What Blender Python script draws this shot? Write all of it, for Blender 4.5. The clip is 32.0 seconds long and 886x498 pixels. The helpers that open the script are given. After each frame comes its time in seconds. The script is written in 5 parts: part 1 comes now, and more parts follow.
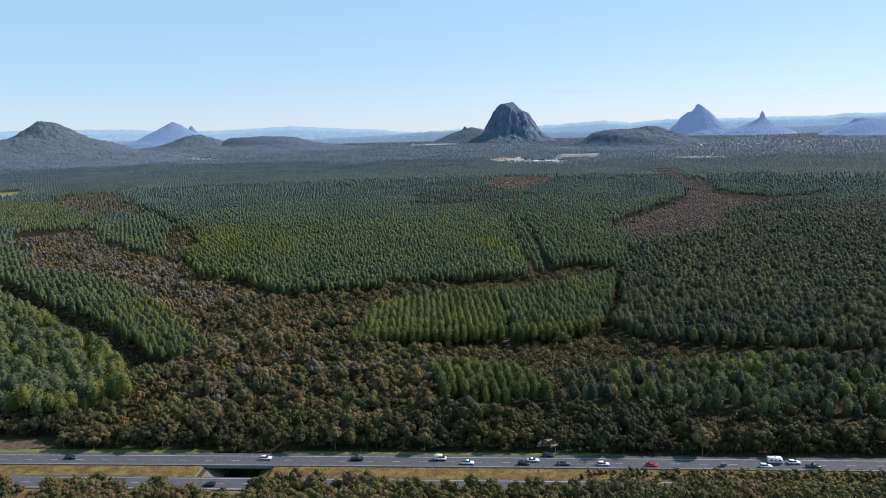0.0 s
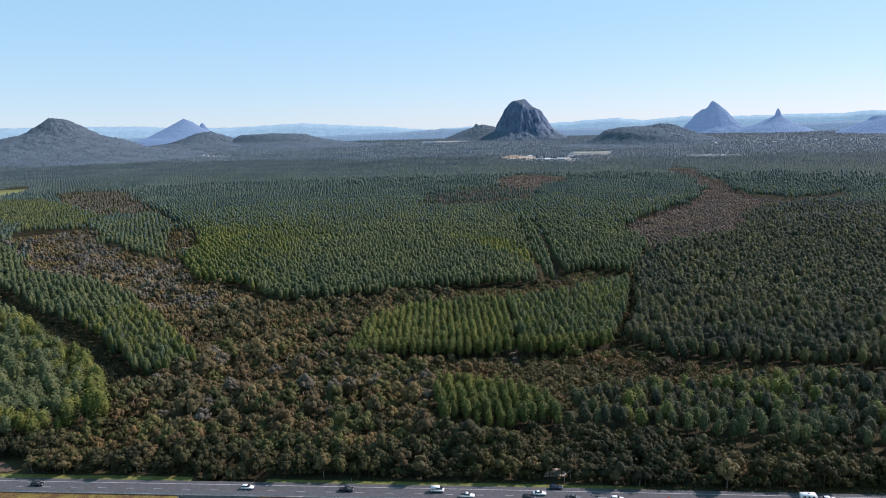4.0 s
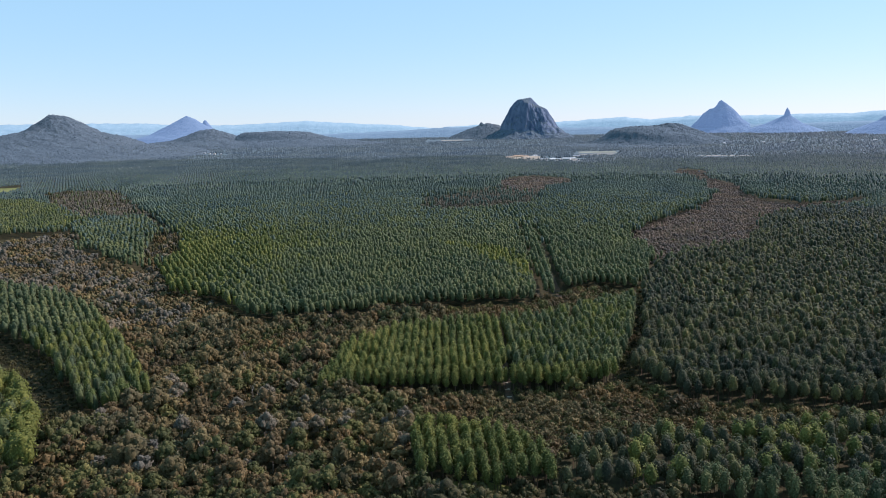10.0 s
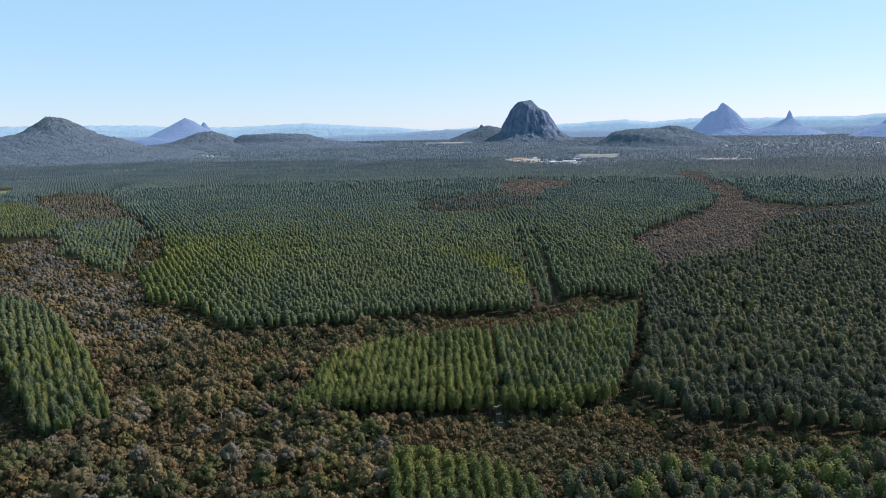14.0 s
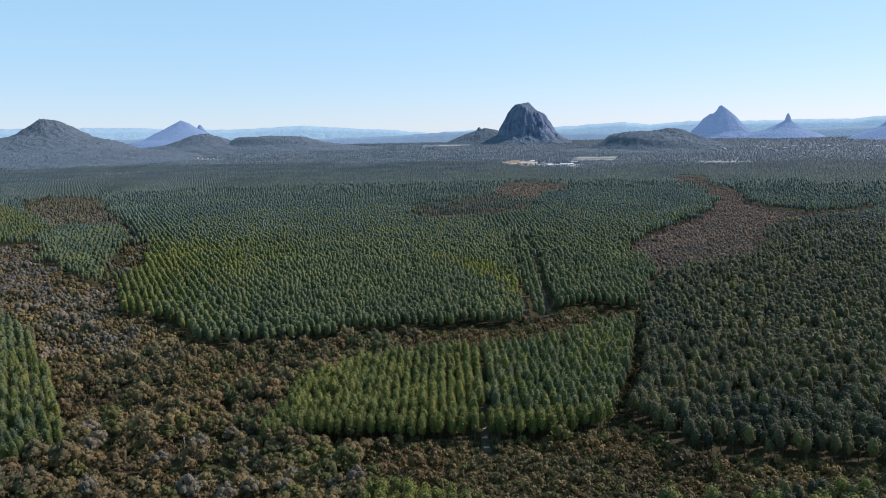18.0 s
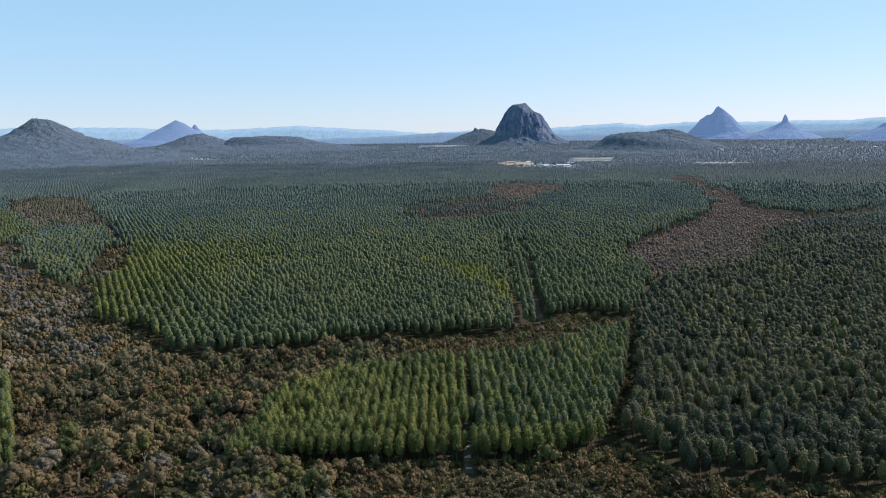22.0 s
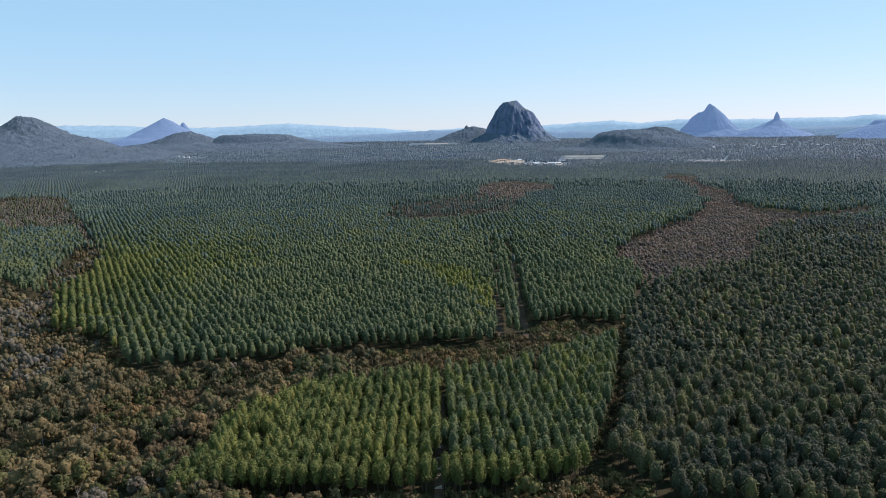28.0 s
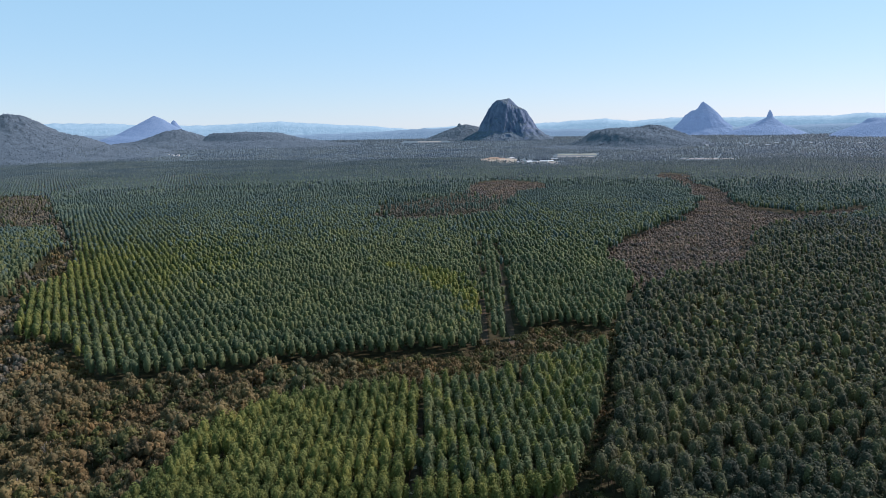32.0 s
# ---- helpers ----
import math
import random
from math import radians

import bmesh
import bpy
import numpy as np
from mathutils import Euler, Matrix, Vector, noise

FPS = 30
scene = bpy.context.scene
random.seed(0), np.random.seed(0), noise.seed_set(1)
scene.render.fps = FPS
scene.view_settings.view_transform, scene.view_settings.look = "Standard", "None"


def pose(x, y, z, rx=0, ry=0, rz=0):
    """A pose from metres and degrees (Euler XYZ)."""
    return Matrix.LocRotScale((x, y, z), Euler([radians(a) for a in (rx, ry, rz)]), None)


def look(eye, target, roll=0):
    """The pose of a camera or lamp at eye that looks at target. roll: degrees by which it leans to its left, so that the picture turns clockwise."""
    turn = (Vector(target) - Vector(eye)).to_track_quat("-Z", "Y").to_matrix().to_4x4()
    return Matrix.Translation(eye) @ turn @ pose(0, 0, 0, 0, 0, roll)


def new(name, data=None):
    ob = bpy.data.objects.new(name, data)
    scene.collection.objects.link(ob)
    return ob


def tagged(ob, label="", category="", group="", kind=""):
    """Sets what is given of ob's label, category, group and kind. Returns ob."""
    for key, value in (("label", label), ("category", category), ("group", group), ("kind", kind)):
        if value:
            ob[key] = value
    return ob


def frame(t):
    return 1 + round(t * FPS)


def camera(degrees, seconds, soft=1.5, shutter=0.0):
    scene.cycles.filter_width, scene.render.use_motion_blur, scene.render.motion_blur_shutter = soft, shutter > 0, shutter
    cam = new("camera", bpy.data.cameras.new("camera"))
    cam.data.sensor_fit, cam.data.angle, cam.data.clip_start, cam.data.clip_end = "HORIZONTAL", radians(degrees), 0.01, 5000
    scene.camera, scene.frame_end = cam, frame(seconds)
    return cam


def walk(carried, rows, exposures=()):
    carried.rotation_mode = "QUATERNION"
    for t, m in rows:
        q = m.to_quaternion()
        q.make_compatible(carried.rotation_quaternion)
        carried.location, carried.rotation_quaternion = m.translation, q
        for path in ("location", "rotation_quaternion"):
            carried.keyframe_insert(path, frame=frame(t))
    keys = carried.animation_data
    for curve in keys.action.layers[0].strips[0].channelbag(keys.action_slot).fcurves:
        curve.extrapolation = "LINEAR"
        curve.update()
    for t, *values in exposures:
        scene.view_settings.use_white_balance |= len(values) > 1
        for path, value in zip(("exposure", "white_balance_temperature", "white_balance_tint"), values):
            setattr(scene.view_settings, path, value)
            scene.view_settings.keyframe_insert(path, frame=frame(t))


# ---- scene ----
# ---------------------------------------------------------------- camera and flight
cam = camera(62.93, 32.0, soft=0.95)
PATH = [
    (0.0, look((0.00, 0.00, 120.00), (-8.67, 197.08, 87.05), -1.47)),
    (0.5, look((0.32, 2.83, 119.94), (-8.93, 199.87, 86.95), -1.47)),
    (1.0, look((0.65, 5.68, 119.89), (-9.16, 202.70, 86.87), -1.46)),
    (1.5, look((1.01, 8.61, 119.87), (-9.30, 205.58, 86.79), -1.44)),
    (2.0, look((1.41, 11.62, 119.89), (-9.35, 208.56, 86.71), -1.43)),
    (2.5, look((1.85, 14.73, 119.97), (-9.30, 211.62, 86.65), -1.42)),
    (3.0, look((2.34, 17.91, 120.11), (-9.13, 214.76, 86.65), -1.41)),
    (3.5, look((2.87, 21.17, 120.32), (-8.83, 217.99, 86.77), -1.41)),
    (5.5, look((5.32, 34.70, 121.62), (-7.01, 231.41, 87.66), -1.39)),
    (6.0, look((5.92, 38.18, 121.93), (-6.58, 234.86, 87.85), -1.37)),
    (6.5, look((6.50, 41.68, 122.19), (-6.11, 238.33, 87.99), -1.35)),
    (7.0, look((7.08, 45.19, 122.40), (-5.64, 241.82, 88.13), -1.32)),
    (7.5, look((7.67, 48.70, 122.57), (-5.16, 245.32, 88.28), -1.30)),
    (8.0, look((8.27, 52.21, 122.69), (-4.67, 248.82, 88.38), -1.27)),
    (8.5, look((8.89, 55.70, 122.78), (-4.13, 252.31, 88.47), -1.25)),
    (9.0, look((9.51, 59.18, 122.83), (-3.61, 255.79, 88.56), -1.22)),
    (9.5, look((10.13, 62.65, 122.86), (-3.12, 259.26, 88.65), -1.19)),
    (10.0, look((10.75, 66.10, 122.88), (-2.65, 262.71, 88.73), -1.15)),
    (10.5, look((11.37, 69.53, 122.88), (-2.19, 266.14, 88.79), -1.12)),
    (11.0, look((11.98, 72.93, 122.88), (-1.70, 269.55, 88.88), -1.09)),
    (11.5, look((12.59, 76.31, 122.86), (-1.16, 272.94, 88.98), -1.07)),
    (12.0, look((13.18, 79.65, 122.85), (-0.57, 276.30, 89.07), -1.07)),
    (12.5, look((13.78, 82.95, 122.82), (0.04, 279.62, 89.15), -1.07)),
    (13.0, look((14.37, 86.22, 122.80), (0.65, 282.90, 89.20), -1.07)),
    (13.5, look((14.96, 89.43, 122.77), (1.28, 286.12, 89.22), -1.08)),
    (14.0, look((15.57, 92.60, 122.73), (1.92, 289.30, 89.22), -1.09)),
    (14.5, look((16.19, 95.72, 122.68), (2.56, 292.43, 89.22), -1.10)),
    (16.5, look((18.79, 107.60, 122.33), (5.39, 304.39, 89.22), -1.10)),
    (17.0, look((19.44, 110.41, 122.21), (6.08, 307.22, 89.23), -1.10)),
    (17.5, look((20.08, 113.15, 122.07), (6.78, 309.98, 89.19), -1.09)),
    (18.0, look((20.72, 115.82, 121.92), (7.51, 312.66, 89.11), -1.07)),
    (18.5, look((21.34, 118.41, 121.77), (8.23, 315.28, 89.02), -1.05)),
    (19.0, look((21.97, 120.94, 121.61), (8.96, 317.82, 88.92), -1.03)),
    (19.5, look((22.60, 123.40, 121.47), (9.67, 320.29, 88.81), -1.01)),
    (20.0, look((23.24, 125.79, 121.33), (10.41, 322.70, 88.69), -1.00)),
    (20.5, look((23.88, 128.12, 121.21), (11.14, 325.03, 88.58), -0.98)),
    (21.0, look((24.53, 130.39, 121.10), (11.87, 327.30, 88.46), -0.97)),
    (21.5, look((25.17, 132.61, 121.00), (12.61, 329.53, 88.36), -0.96)),
    (22.0, look((25.79, 134.81, 120.91), (13.35, 331.73, 88.25), -0.94)),
    (22.5, look((26.39, 136.99, 120.83), (14.07, 333.92, 88.14), -0.93)),
    (23.0, look((26.95, 139.18, 120.74), (14.78, 336.11, 88.03), -0.93)),
    (23.5, look((27.48, 141.37, 120.66), (15.44, 338.30, 87.91), -0.95)),
    (24.0, look((27.98, 143.57, 120.57), (16.12, 340.50, 87.78), -0.96)),
    (24.5, look((28.47, 145.77, 120.49), (16.79, 342.71, 87.65), -0.97)),
    (25.0, look((28.95, 147.99, 120.42), (17.46, 344.93, 87.54), -0.97)),
    (25.5, look((29.45, 150.20, 120.36), (18.12, 347.15, 87.45), -0.97)),
    (27.5, look((31.77, 159.18, 120.24), (21.14, 356.12, 87.05), -0.99)),
    (28.0, look((32.44, 161.48, 120.22), (22.03, 358.42, 86.94), -0.98)),
    (28.5, look((33.15, 163.82, 120.19), (22.97, 360.76, 86.85), -0.98)),
    (29.0, look((33.89, 166.18, 120.16), (23.91, 363.12, 86.74), -0.98)),
    (29.5, look((34.63, 168.58, 120.12), (24.84, 365.51, 86.62), -0.98)),
    (30.0, look((35.36, 171.00, 120.06), (25.76, 367.93, 86.50), -0.98)),
    (30.5, look((36.07, 173.43, 120.00), (26.66, 370.36, 86.36), -0.98)),
    (31.0, look((36.76, 175.88, 119.93), (27.55, 372.80, 86.21), -0.98)),
    (31.5, look((37.43, 178.33, 119.85), (28.45, 375.25, 86.08), -0.97)),
    (32.0, look((38.10, 180.79, 119.78), (29.35, 377.72, 85.96), -0.96)),
]
walk(cam, PATH, exposures=((0.0, 0.33, 5700, 29), (3.5, 0.34, 5700, 29), (6.5, 0.42, 5700, 29), (13.0, 0.42, 5700, 29), (17.0, 0.36, 5700, 29), (32.0, 0.32, 5700, 29)))

# ---------------------------------------------------------------- world and sun
SUN_TURN, SUN_HIGH = 63.0, 39.0          # degrees: right of the view, above the horizon
world = bpy.data.worlds.new("sky")
scene.world = world
world.use_nodes = True
wn = world.node_tree.nodes
sky = wn.new("ShaderNodeTexSky")
sky.sky_type, sky.sun_disc = "NISHITA", False
sky.sun_elevation, sky.sun_rotation = radians(SUN_HIGH), radians(SUN_TURN)
sky.altitude, sky.air_density, sky.dust_density, sky.ozone_density = 120, 1.0, 0.0, 1.4
# the sky's own blue, veiled by an even bright haze
scaled = wn.new("ShaderNodeMix")
scaled.data_type = "RGBA"
scaled.inputs[0].default_value = 0.68
scaled.inputs[7].default_value = (2.2, 4.5, 4.5, 1)
tint = wn.new("ShaderNodeMix")
tint.data_type, tint.blend_type = "RGBA", "MULTIPLY"
tint.inputs[0].default_value = 1.0
tint.inputs[7].default_value = (1.08, 0.87, 0.9, 1)
world.node_tree.links.new(sky.outputs[0], tint.inputs[6])
world.node_tree.links.new(tint.outputs[2], scaled.inputs[6])
world.node_tree.links.new(scaled.outputs[2], wn["Background"].inputs[0])
wn["Background"].inputs[1].default_value = 0.125
sun = new("sun", bpy.data.lights.new("sun", "SUN"))
sun.data.energy, sun.data.angle, sun.data.color = 5.0, radians(0.53), (1.0, 0.88, 0.71)
SUN_WAY = Vector((math.sin(radians(SUN_TURN)) * math.cos(radians(SUN_HIGH)), math.cos(radians(SUN_TURN)) * math.cos(radians(SUN_HIGH)), math.sin(radians(SUN_HIGH))))
sun.matrix_world = look(SUN_WAY * 500, (0, 0, 0))

# ---------------------------------------------------------------- materials
def material(name, rough=0.8, spec=0.2):
    m = bpy.data.materials.new(name)
    m.use_nodes = True
    b = m.node_tree.nodes["Principled BSDF"]
    b.inputs["Roughness"].default_value = rough
    b.inputs["Specular IOR Level"].default_value = spec
    return m, m.node_tree.nodes, m.node_tree.links, b


def ramp(nodes, links, source, stops):
    r = nodes.new("ShaderNodeValToRGB")
    e = r.color_ramp.elements
    while len(e) < len(stops):
        e.new(0.5)
    for s, (p, c) in zip(e, stops):
        s.position, s.color = p, (*c, 1)
    links.new(source, r.inputs[0])
    return r.outputs[0]


def noise_tex(nodes, links, scale, detail=4.0, rough=0.6, upright=1.0):
    co = nodes.new("ShaderNodeNewGeometry").outputs["Position"]
    if upright != 1.0:
        stretch = nodes.new("ShaderNodeVectorMath")
        stretch.operation = "MULTIPLY"
        stretch.inputs[1].default_value = (1, 1, upright)
        links.new(co, stretch.inputs[0])
        co = stretch.outputs[0]
    n = nodes.new("ShaderNodeTexNoise")
    n.inputs["Scale"].default_value, n.inputs["Detail"].default_value, n.inputs["Roughness"].default_value = scale, detail, rough
    links.new(co, n.inputs["Vector"])
    return n.outputs["Fac"]


def mixed(nodes, links, a, b, fac, way="MIX"):
    m = nodes.new("ShaderNodeMix")
    m.data_type, m.blend_type = "RGBA", way
    for socket, value in ((m.inputs[6], a), (m.inputs[7], b), (m.inputs[0], fac)):
        if isinstance(value, (int, float)):
            socket.default_value = value
        elif isinstance(value, tuple):
            socket.default_value = (*value, 1)
        else:
            links.new(value, socket)
    return m.outputs[2]


def plain(name, colour, rough=0.7, spec=0.3, grain=0.0, scale=3.0, metal=0.0):
    m, n, l, b = material(name, rough, spec)
    b.inputs["Metallic"].default_value = metal
    b.inputs["Base Color"].default_value = (*colour, 1)
    if grain:
        c = ramp(n, l, noise_tex(n, l, scale), [(0.25, tuple(v * (1 - grain) for v in colour)), (0.75, tuple(min(1, v * (1 + grain)) for v in colour))])
        l.new(c, b.inputs["Base Color"])
    return m


def foliage(name, dark, mid, light, through_light=0.25, patch=0.03, gaps=0.0):
    """Leaves: tone by tree, by tuft and by patches of ground."""
    m, n, l, b = material(name, 0.7, 0.14)
    tone = n.new("ShaderNodeAttribute")
    tone.attribute_name = "tone"
    own = n.new("ShaderNodeObjectInfo")
    add = n.new("ShaderNodeMath")
    add.operation = "ADD"
    l.new(tone.outputs["Fac"], add.inputs[0])
    l.new(own.outputs["Random"], add.inputs[1])
    wrap = n.new("ShaderNodeMath")
    wrap.operation = "FRACT"
    l.new(add.outputs[0], wrap.inputs[0])
    geo = n.new("ShaderNodeNewGeometry")
    blend = n.new("ShaderNodeMix")
    blend.data_type = "FLOAT"
    blend.inputs[0].default_value = 0.45
    l.new(wrap.outputs[0], blend.inputs[2])
    l.new(geo.outputs["Random Per Island"], blend.inputs[3])
    base = ramp(n, l, blend.outputs[0], [(0.05, dark), (0.5, mid), (0.95, light)])
    big = ramp(n, l, noise_tex(n, l, patch, 3.0), [(0.35, (0.74, 0.78, 0.92)), (0.65, (1.24, 1.12, 1.03))])
    base = mixed(n, l, base, big, 1.0, "MULTIPLY")
    fine = ramp(n, l, noise_tex(n, l, 1.7, 4.0, 0.8), [(0.3, (0.46, 0.48, 0.51)), (0.7, (1.6, 1.56, 1.5))])
    base = mixed(n, l, base, fine, 1.0, "MULTIPLY")
    l.new(base, b.inputs["Base Color"])
    bump = n.new("ShaderNodeBump")
    bump.inputs["Strength"].default_value, bump.inputs["Distance"].default_value = 0.8, 0.35
    l.new(noise_tex(n, l, 1.3, 3.0, 0.7), bump.inputs["Height"])
    l.new(bump.outputs[0], b.inputs["Normal"])
    tr = n.new("ShaderNodeBsdfTranslucent")
    l.new(base, tr.inputs["Color"])
    mx = n.new("ShaderNodeMixShader")
    mx.inputs[0].default_value = through_light
    l.new(b.outputs[0], mx.inputs[1])
    l.new(tr.outputs[0], mx.inputs[2])
    last = mx.outputs[0]
    if gaps:
        # ragged openings between the sprays of leaves
        cut = n.new("ShaderNodeMath")
        cut.operation = "LESS_THAN"
        cut.inputs[1].default_value = gaps
        l.new(noise_tex(n, l, 1.8, 3.0, 0.8), cut.inputs[0])
        clear = n.new("ShaderNodeBsdfTransparent")
        m2 = n.new("ShaderNodeMixShader")
        l.new(cut.outputs[0], m2.inputs[0])
        l.new(last, m2.inputs[1])
        l.new(clear.outputs[0], m2.inputs[2])
        last = m2.outputs[0]
    l.new(last, n["Material Output"].inputs["Surface"])
    return m


# leaf colours: dark, middle, light, light let through, size of patches
LEAVES = {
    "pine_needles": ((0.054, 0.074, 0.035), (0.084, 0.108, 0.047), (0.122, 0.146, 0.056), 0.25),
    "young_pine_needles": ((0.066, 0.088, 0.026), (0.11, 0.134, 0.035), (0.168, 0.18, 0.046), 0.32),
    "old_pine_needles": ((0.035, 0.043, 0.026), (0.06, 0.069, 0.037), (0.128, 0.134, 0.047), 0.25),
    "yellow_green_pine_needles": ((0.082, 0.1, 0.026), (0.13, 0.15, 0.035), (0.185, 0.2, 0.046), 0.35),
    # next three: pine colours shifted blue, distance haze put into the leaf
    "hazed_pine_needles": ((0.05, 0.081, 0.063), (0.07, 0.108, 0.083), (0.096, 0.137, 0.103), 0.2, 0.012),
    "far_hazed_pine_needles": ((0.044, 0.07, 0.073), (0.058, 0.088, 0.09), (0.076, 0.108, 0.106), 0.15, 0.008),
    "hazed_old_pine_needles": ((0.046, 0.06, 0.05), (0.07, 0.088, 0.068), (0.108, 0.124, 0.086), 0.2, 0.012),
    "grey_gum_leaves": ((0.084, 0.076, 0.053), (0.126, 0.115, 0.081), (0.17, 0.156, 0.113), 0.25),
    "gum_leaves": ((0.082, 0.07, 0.032), (0.125, 0.104, 0.045), (0.178, 0.15, 0.068), 0.25),
    "rusty_scrub_leaves": ((0.068, 0.055, 0.027), (0.108, 0.082, 0.037), (0.158, 0.116, 0.05), 0.25),
    "wattle_leaves": ((0.052, 0.06, 0.022), (0.088, 0.094, 0.032), (0.135, 0.132, 0.045), 0.25),
    # wattle leaves darkened: the deep shade of dense growth put into the colour
    "shaded_wattle_leaves": ((0.028, 0.029, 0.014), (0.047, 0.048, 0.02), (0.088, 0.082, 0.03), 0.2),
    "heath_leaves": ((0.088, 0.072, 0.053), (0.132, 0.106, 0.078), (0.182, 0.148, 0.112), 0.25),
    # far woodland: lightened and blued leaves that carry the haze
    "hazed_woodland_leaves": ((0.05, 0.075, 0.088), (0.072, 0.103, 0.118), (0.104, 0.138, 0.152), 0.1, 0.006),
}
PINE, PINE_YOUNG, PINE_DARK, PINE_PALE, HAZED_PINE, FAR_HAZED_PINE, HAZED_OLD_PINE, GREY_GUM, GUM, RUST, WATTLE, SHADED_WATTLE, HEATH, HAZED_WOOD = [foliage(name, *c) for name, c in LEAVES.items()]
BARK = plain("pine_bark", (0.11, 0.075, 0.055), 0.95, 0.1, 0.4, 4.0)
PALE_BARK = plain("gum_bark", (0.30, 0.26, 0.22), 0.9, 0.1, 0.4, 3.0)

# the same leaves with ragged gaps, for crowns near the flight line
OPEN = {m: foliage("open_" + m.name, *LEAVES[m.name], gaps=0.38) for m in (PINE_PALE, GREY_GUM, PINE, PINE_YOUNG, PINE_DARK, GUM, RUST, WATTLE, SHADED_WATTLE)}

# the forest floor: needle litter, dry grass and bare sandy soil
FLOOR, n, l, b = material("forest_floor", 0.95, 0.1)
litter = ramp(n, l, noise_tex(n, l, 0.35, 8.0, 0.7), [(0.3, (0.025, 0.021, 0.014)), (0.5, (0.042, 0.036, 0.02)), (0.7, (0.06, 0.058, 0.027))])
broad = ramp(n, l, noise_tex(n, l, 0.012, 5.0), [(0.35, (0.8, 0.9, 0.85)), (0.65, (1.15, 1.05, 0.9))])
near = mixed(n, l, litter, broad, 1.0, "MULTIPLY")
# beyond the plantations: woodland and rough pasture, distance haze put into the colour
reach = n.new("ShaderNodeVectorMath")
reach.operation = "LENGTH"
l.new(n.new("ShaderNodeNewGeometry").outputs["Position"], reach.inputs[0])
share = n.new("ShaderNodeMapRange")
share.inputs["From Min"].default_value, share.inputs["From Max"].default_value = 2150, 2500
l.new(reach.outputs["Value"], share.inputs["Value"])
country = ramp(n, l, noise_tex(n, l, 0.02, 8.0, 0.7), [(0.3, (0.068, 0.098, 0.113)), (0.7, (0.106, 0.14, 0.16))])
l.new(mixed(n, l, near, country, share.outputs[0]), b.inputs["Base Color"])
ASPHALT = plain("asphalt", (0.075, 0.075, 0.078), 0.9, 0.25, 0.25, 0.6)
VERGE = plain("verge_grass", (0.13, 0.135, 0.04), 0.95, 0.1, 0.5, 0.5)

def rocky(name, rock_a, rock_b, wood_a, wood_b, slope=0.72, scale=0.02, haze_glow=0.0, haze_glow_colour=(0.4, 0.55, 0.7)):
    """Bare rock where it is steep, woodland where it is not; an emission adds haze."""
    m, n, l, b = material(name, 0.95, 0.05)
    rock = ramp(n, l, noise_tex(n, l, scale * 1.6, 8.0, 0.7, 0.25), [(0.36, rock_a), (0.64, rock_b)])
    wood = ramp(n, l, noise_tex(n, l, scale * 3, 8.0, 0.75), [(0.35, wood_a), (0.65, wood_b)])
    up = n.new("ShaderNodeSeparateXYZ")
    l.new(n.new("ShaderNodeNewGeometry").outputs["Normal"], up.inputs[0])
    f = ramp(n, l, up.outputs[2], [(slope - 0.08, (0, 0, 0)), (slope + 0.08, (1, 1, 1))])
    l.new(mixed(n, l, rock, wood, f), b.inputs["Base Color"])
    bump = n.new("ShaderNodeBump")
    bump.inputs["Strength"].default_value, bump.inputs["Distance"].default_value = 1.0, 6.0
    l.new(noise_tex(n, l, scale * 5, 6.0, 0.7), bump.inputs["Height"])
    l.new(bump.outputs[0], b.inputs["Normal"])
    if haze_glow:
        b.inputs["Emission Color"].default_value, b.inputs["Emission Strength"].default_value = (*haze_glow_colour, 1), haze_glow
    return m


# foothills: haze put into the base colours and into a blue emission
HAZED_FOOTHILL = rocky("hazed_foothills", (0.10, 0.15, 0.19), (0.14, 0.19, 0.23), (0.09, 0.135, 0.17), (0.12, 0.17, 0.2), 0.5, 0.012, 0.2, (0.36, 0.56, 0.74))
# rock dome and nearer hills: bluish base colours hold the distance haze
HAZED_ROCK = rocky("hazed_trachyte_cliff", (0.06, 0.092, 0.155), (0.17, 0.205, 0.275), (0.07, 0.098, 0.128), (0.12, 0.152, 0.182))
HAZED_HILL = rocky("wooded_hill", (0.066, 0.088, 0.11), (0.108, 0.137, 0.164), (0.07, 0.093, 0.115), (0.116, 0.147, 0.174), 0.2, 0.03)
# peaks and range emit a blue haze over base colours already tinted by it
HAZED_PEAK = rocky("hazed_peak", (0.09, 0.135, 0.20), (0.15, 0.195, 0.265), (0.08, 0.122, 0.172), (0.125, 0.168, 0.22), 0.6, 0.02, 0.21, (0.34, 0.53, 0.82))
HAZED_RANGE = rocky("hazed_range", (0.14, 0.20, 0.23), (0.19, 0.25, 0.28), (0.12, 0.18, 0.21), (0.19, 0.25, 0.27), 0.5, 0.01, 0.36, (0.36, 0.58, 0.69))

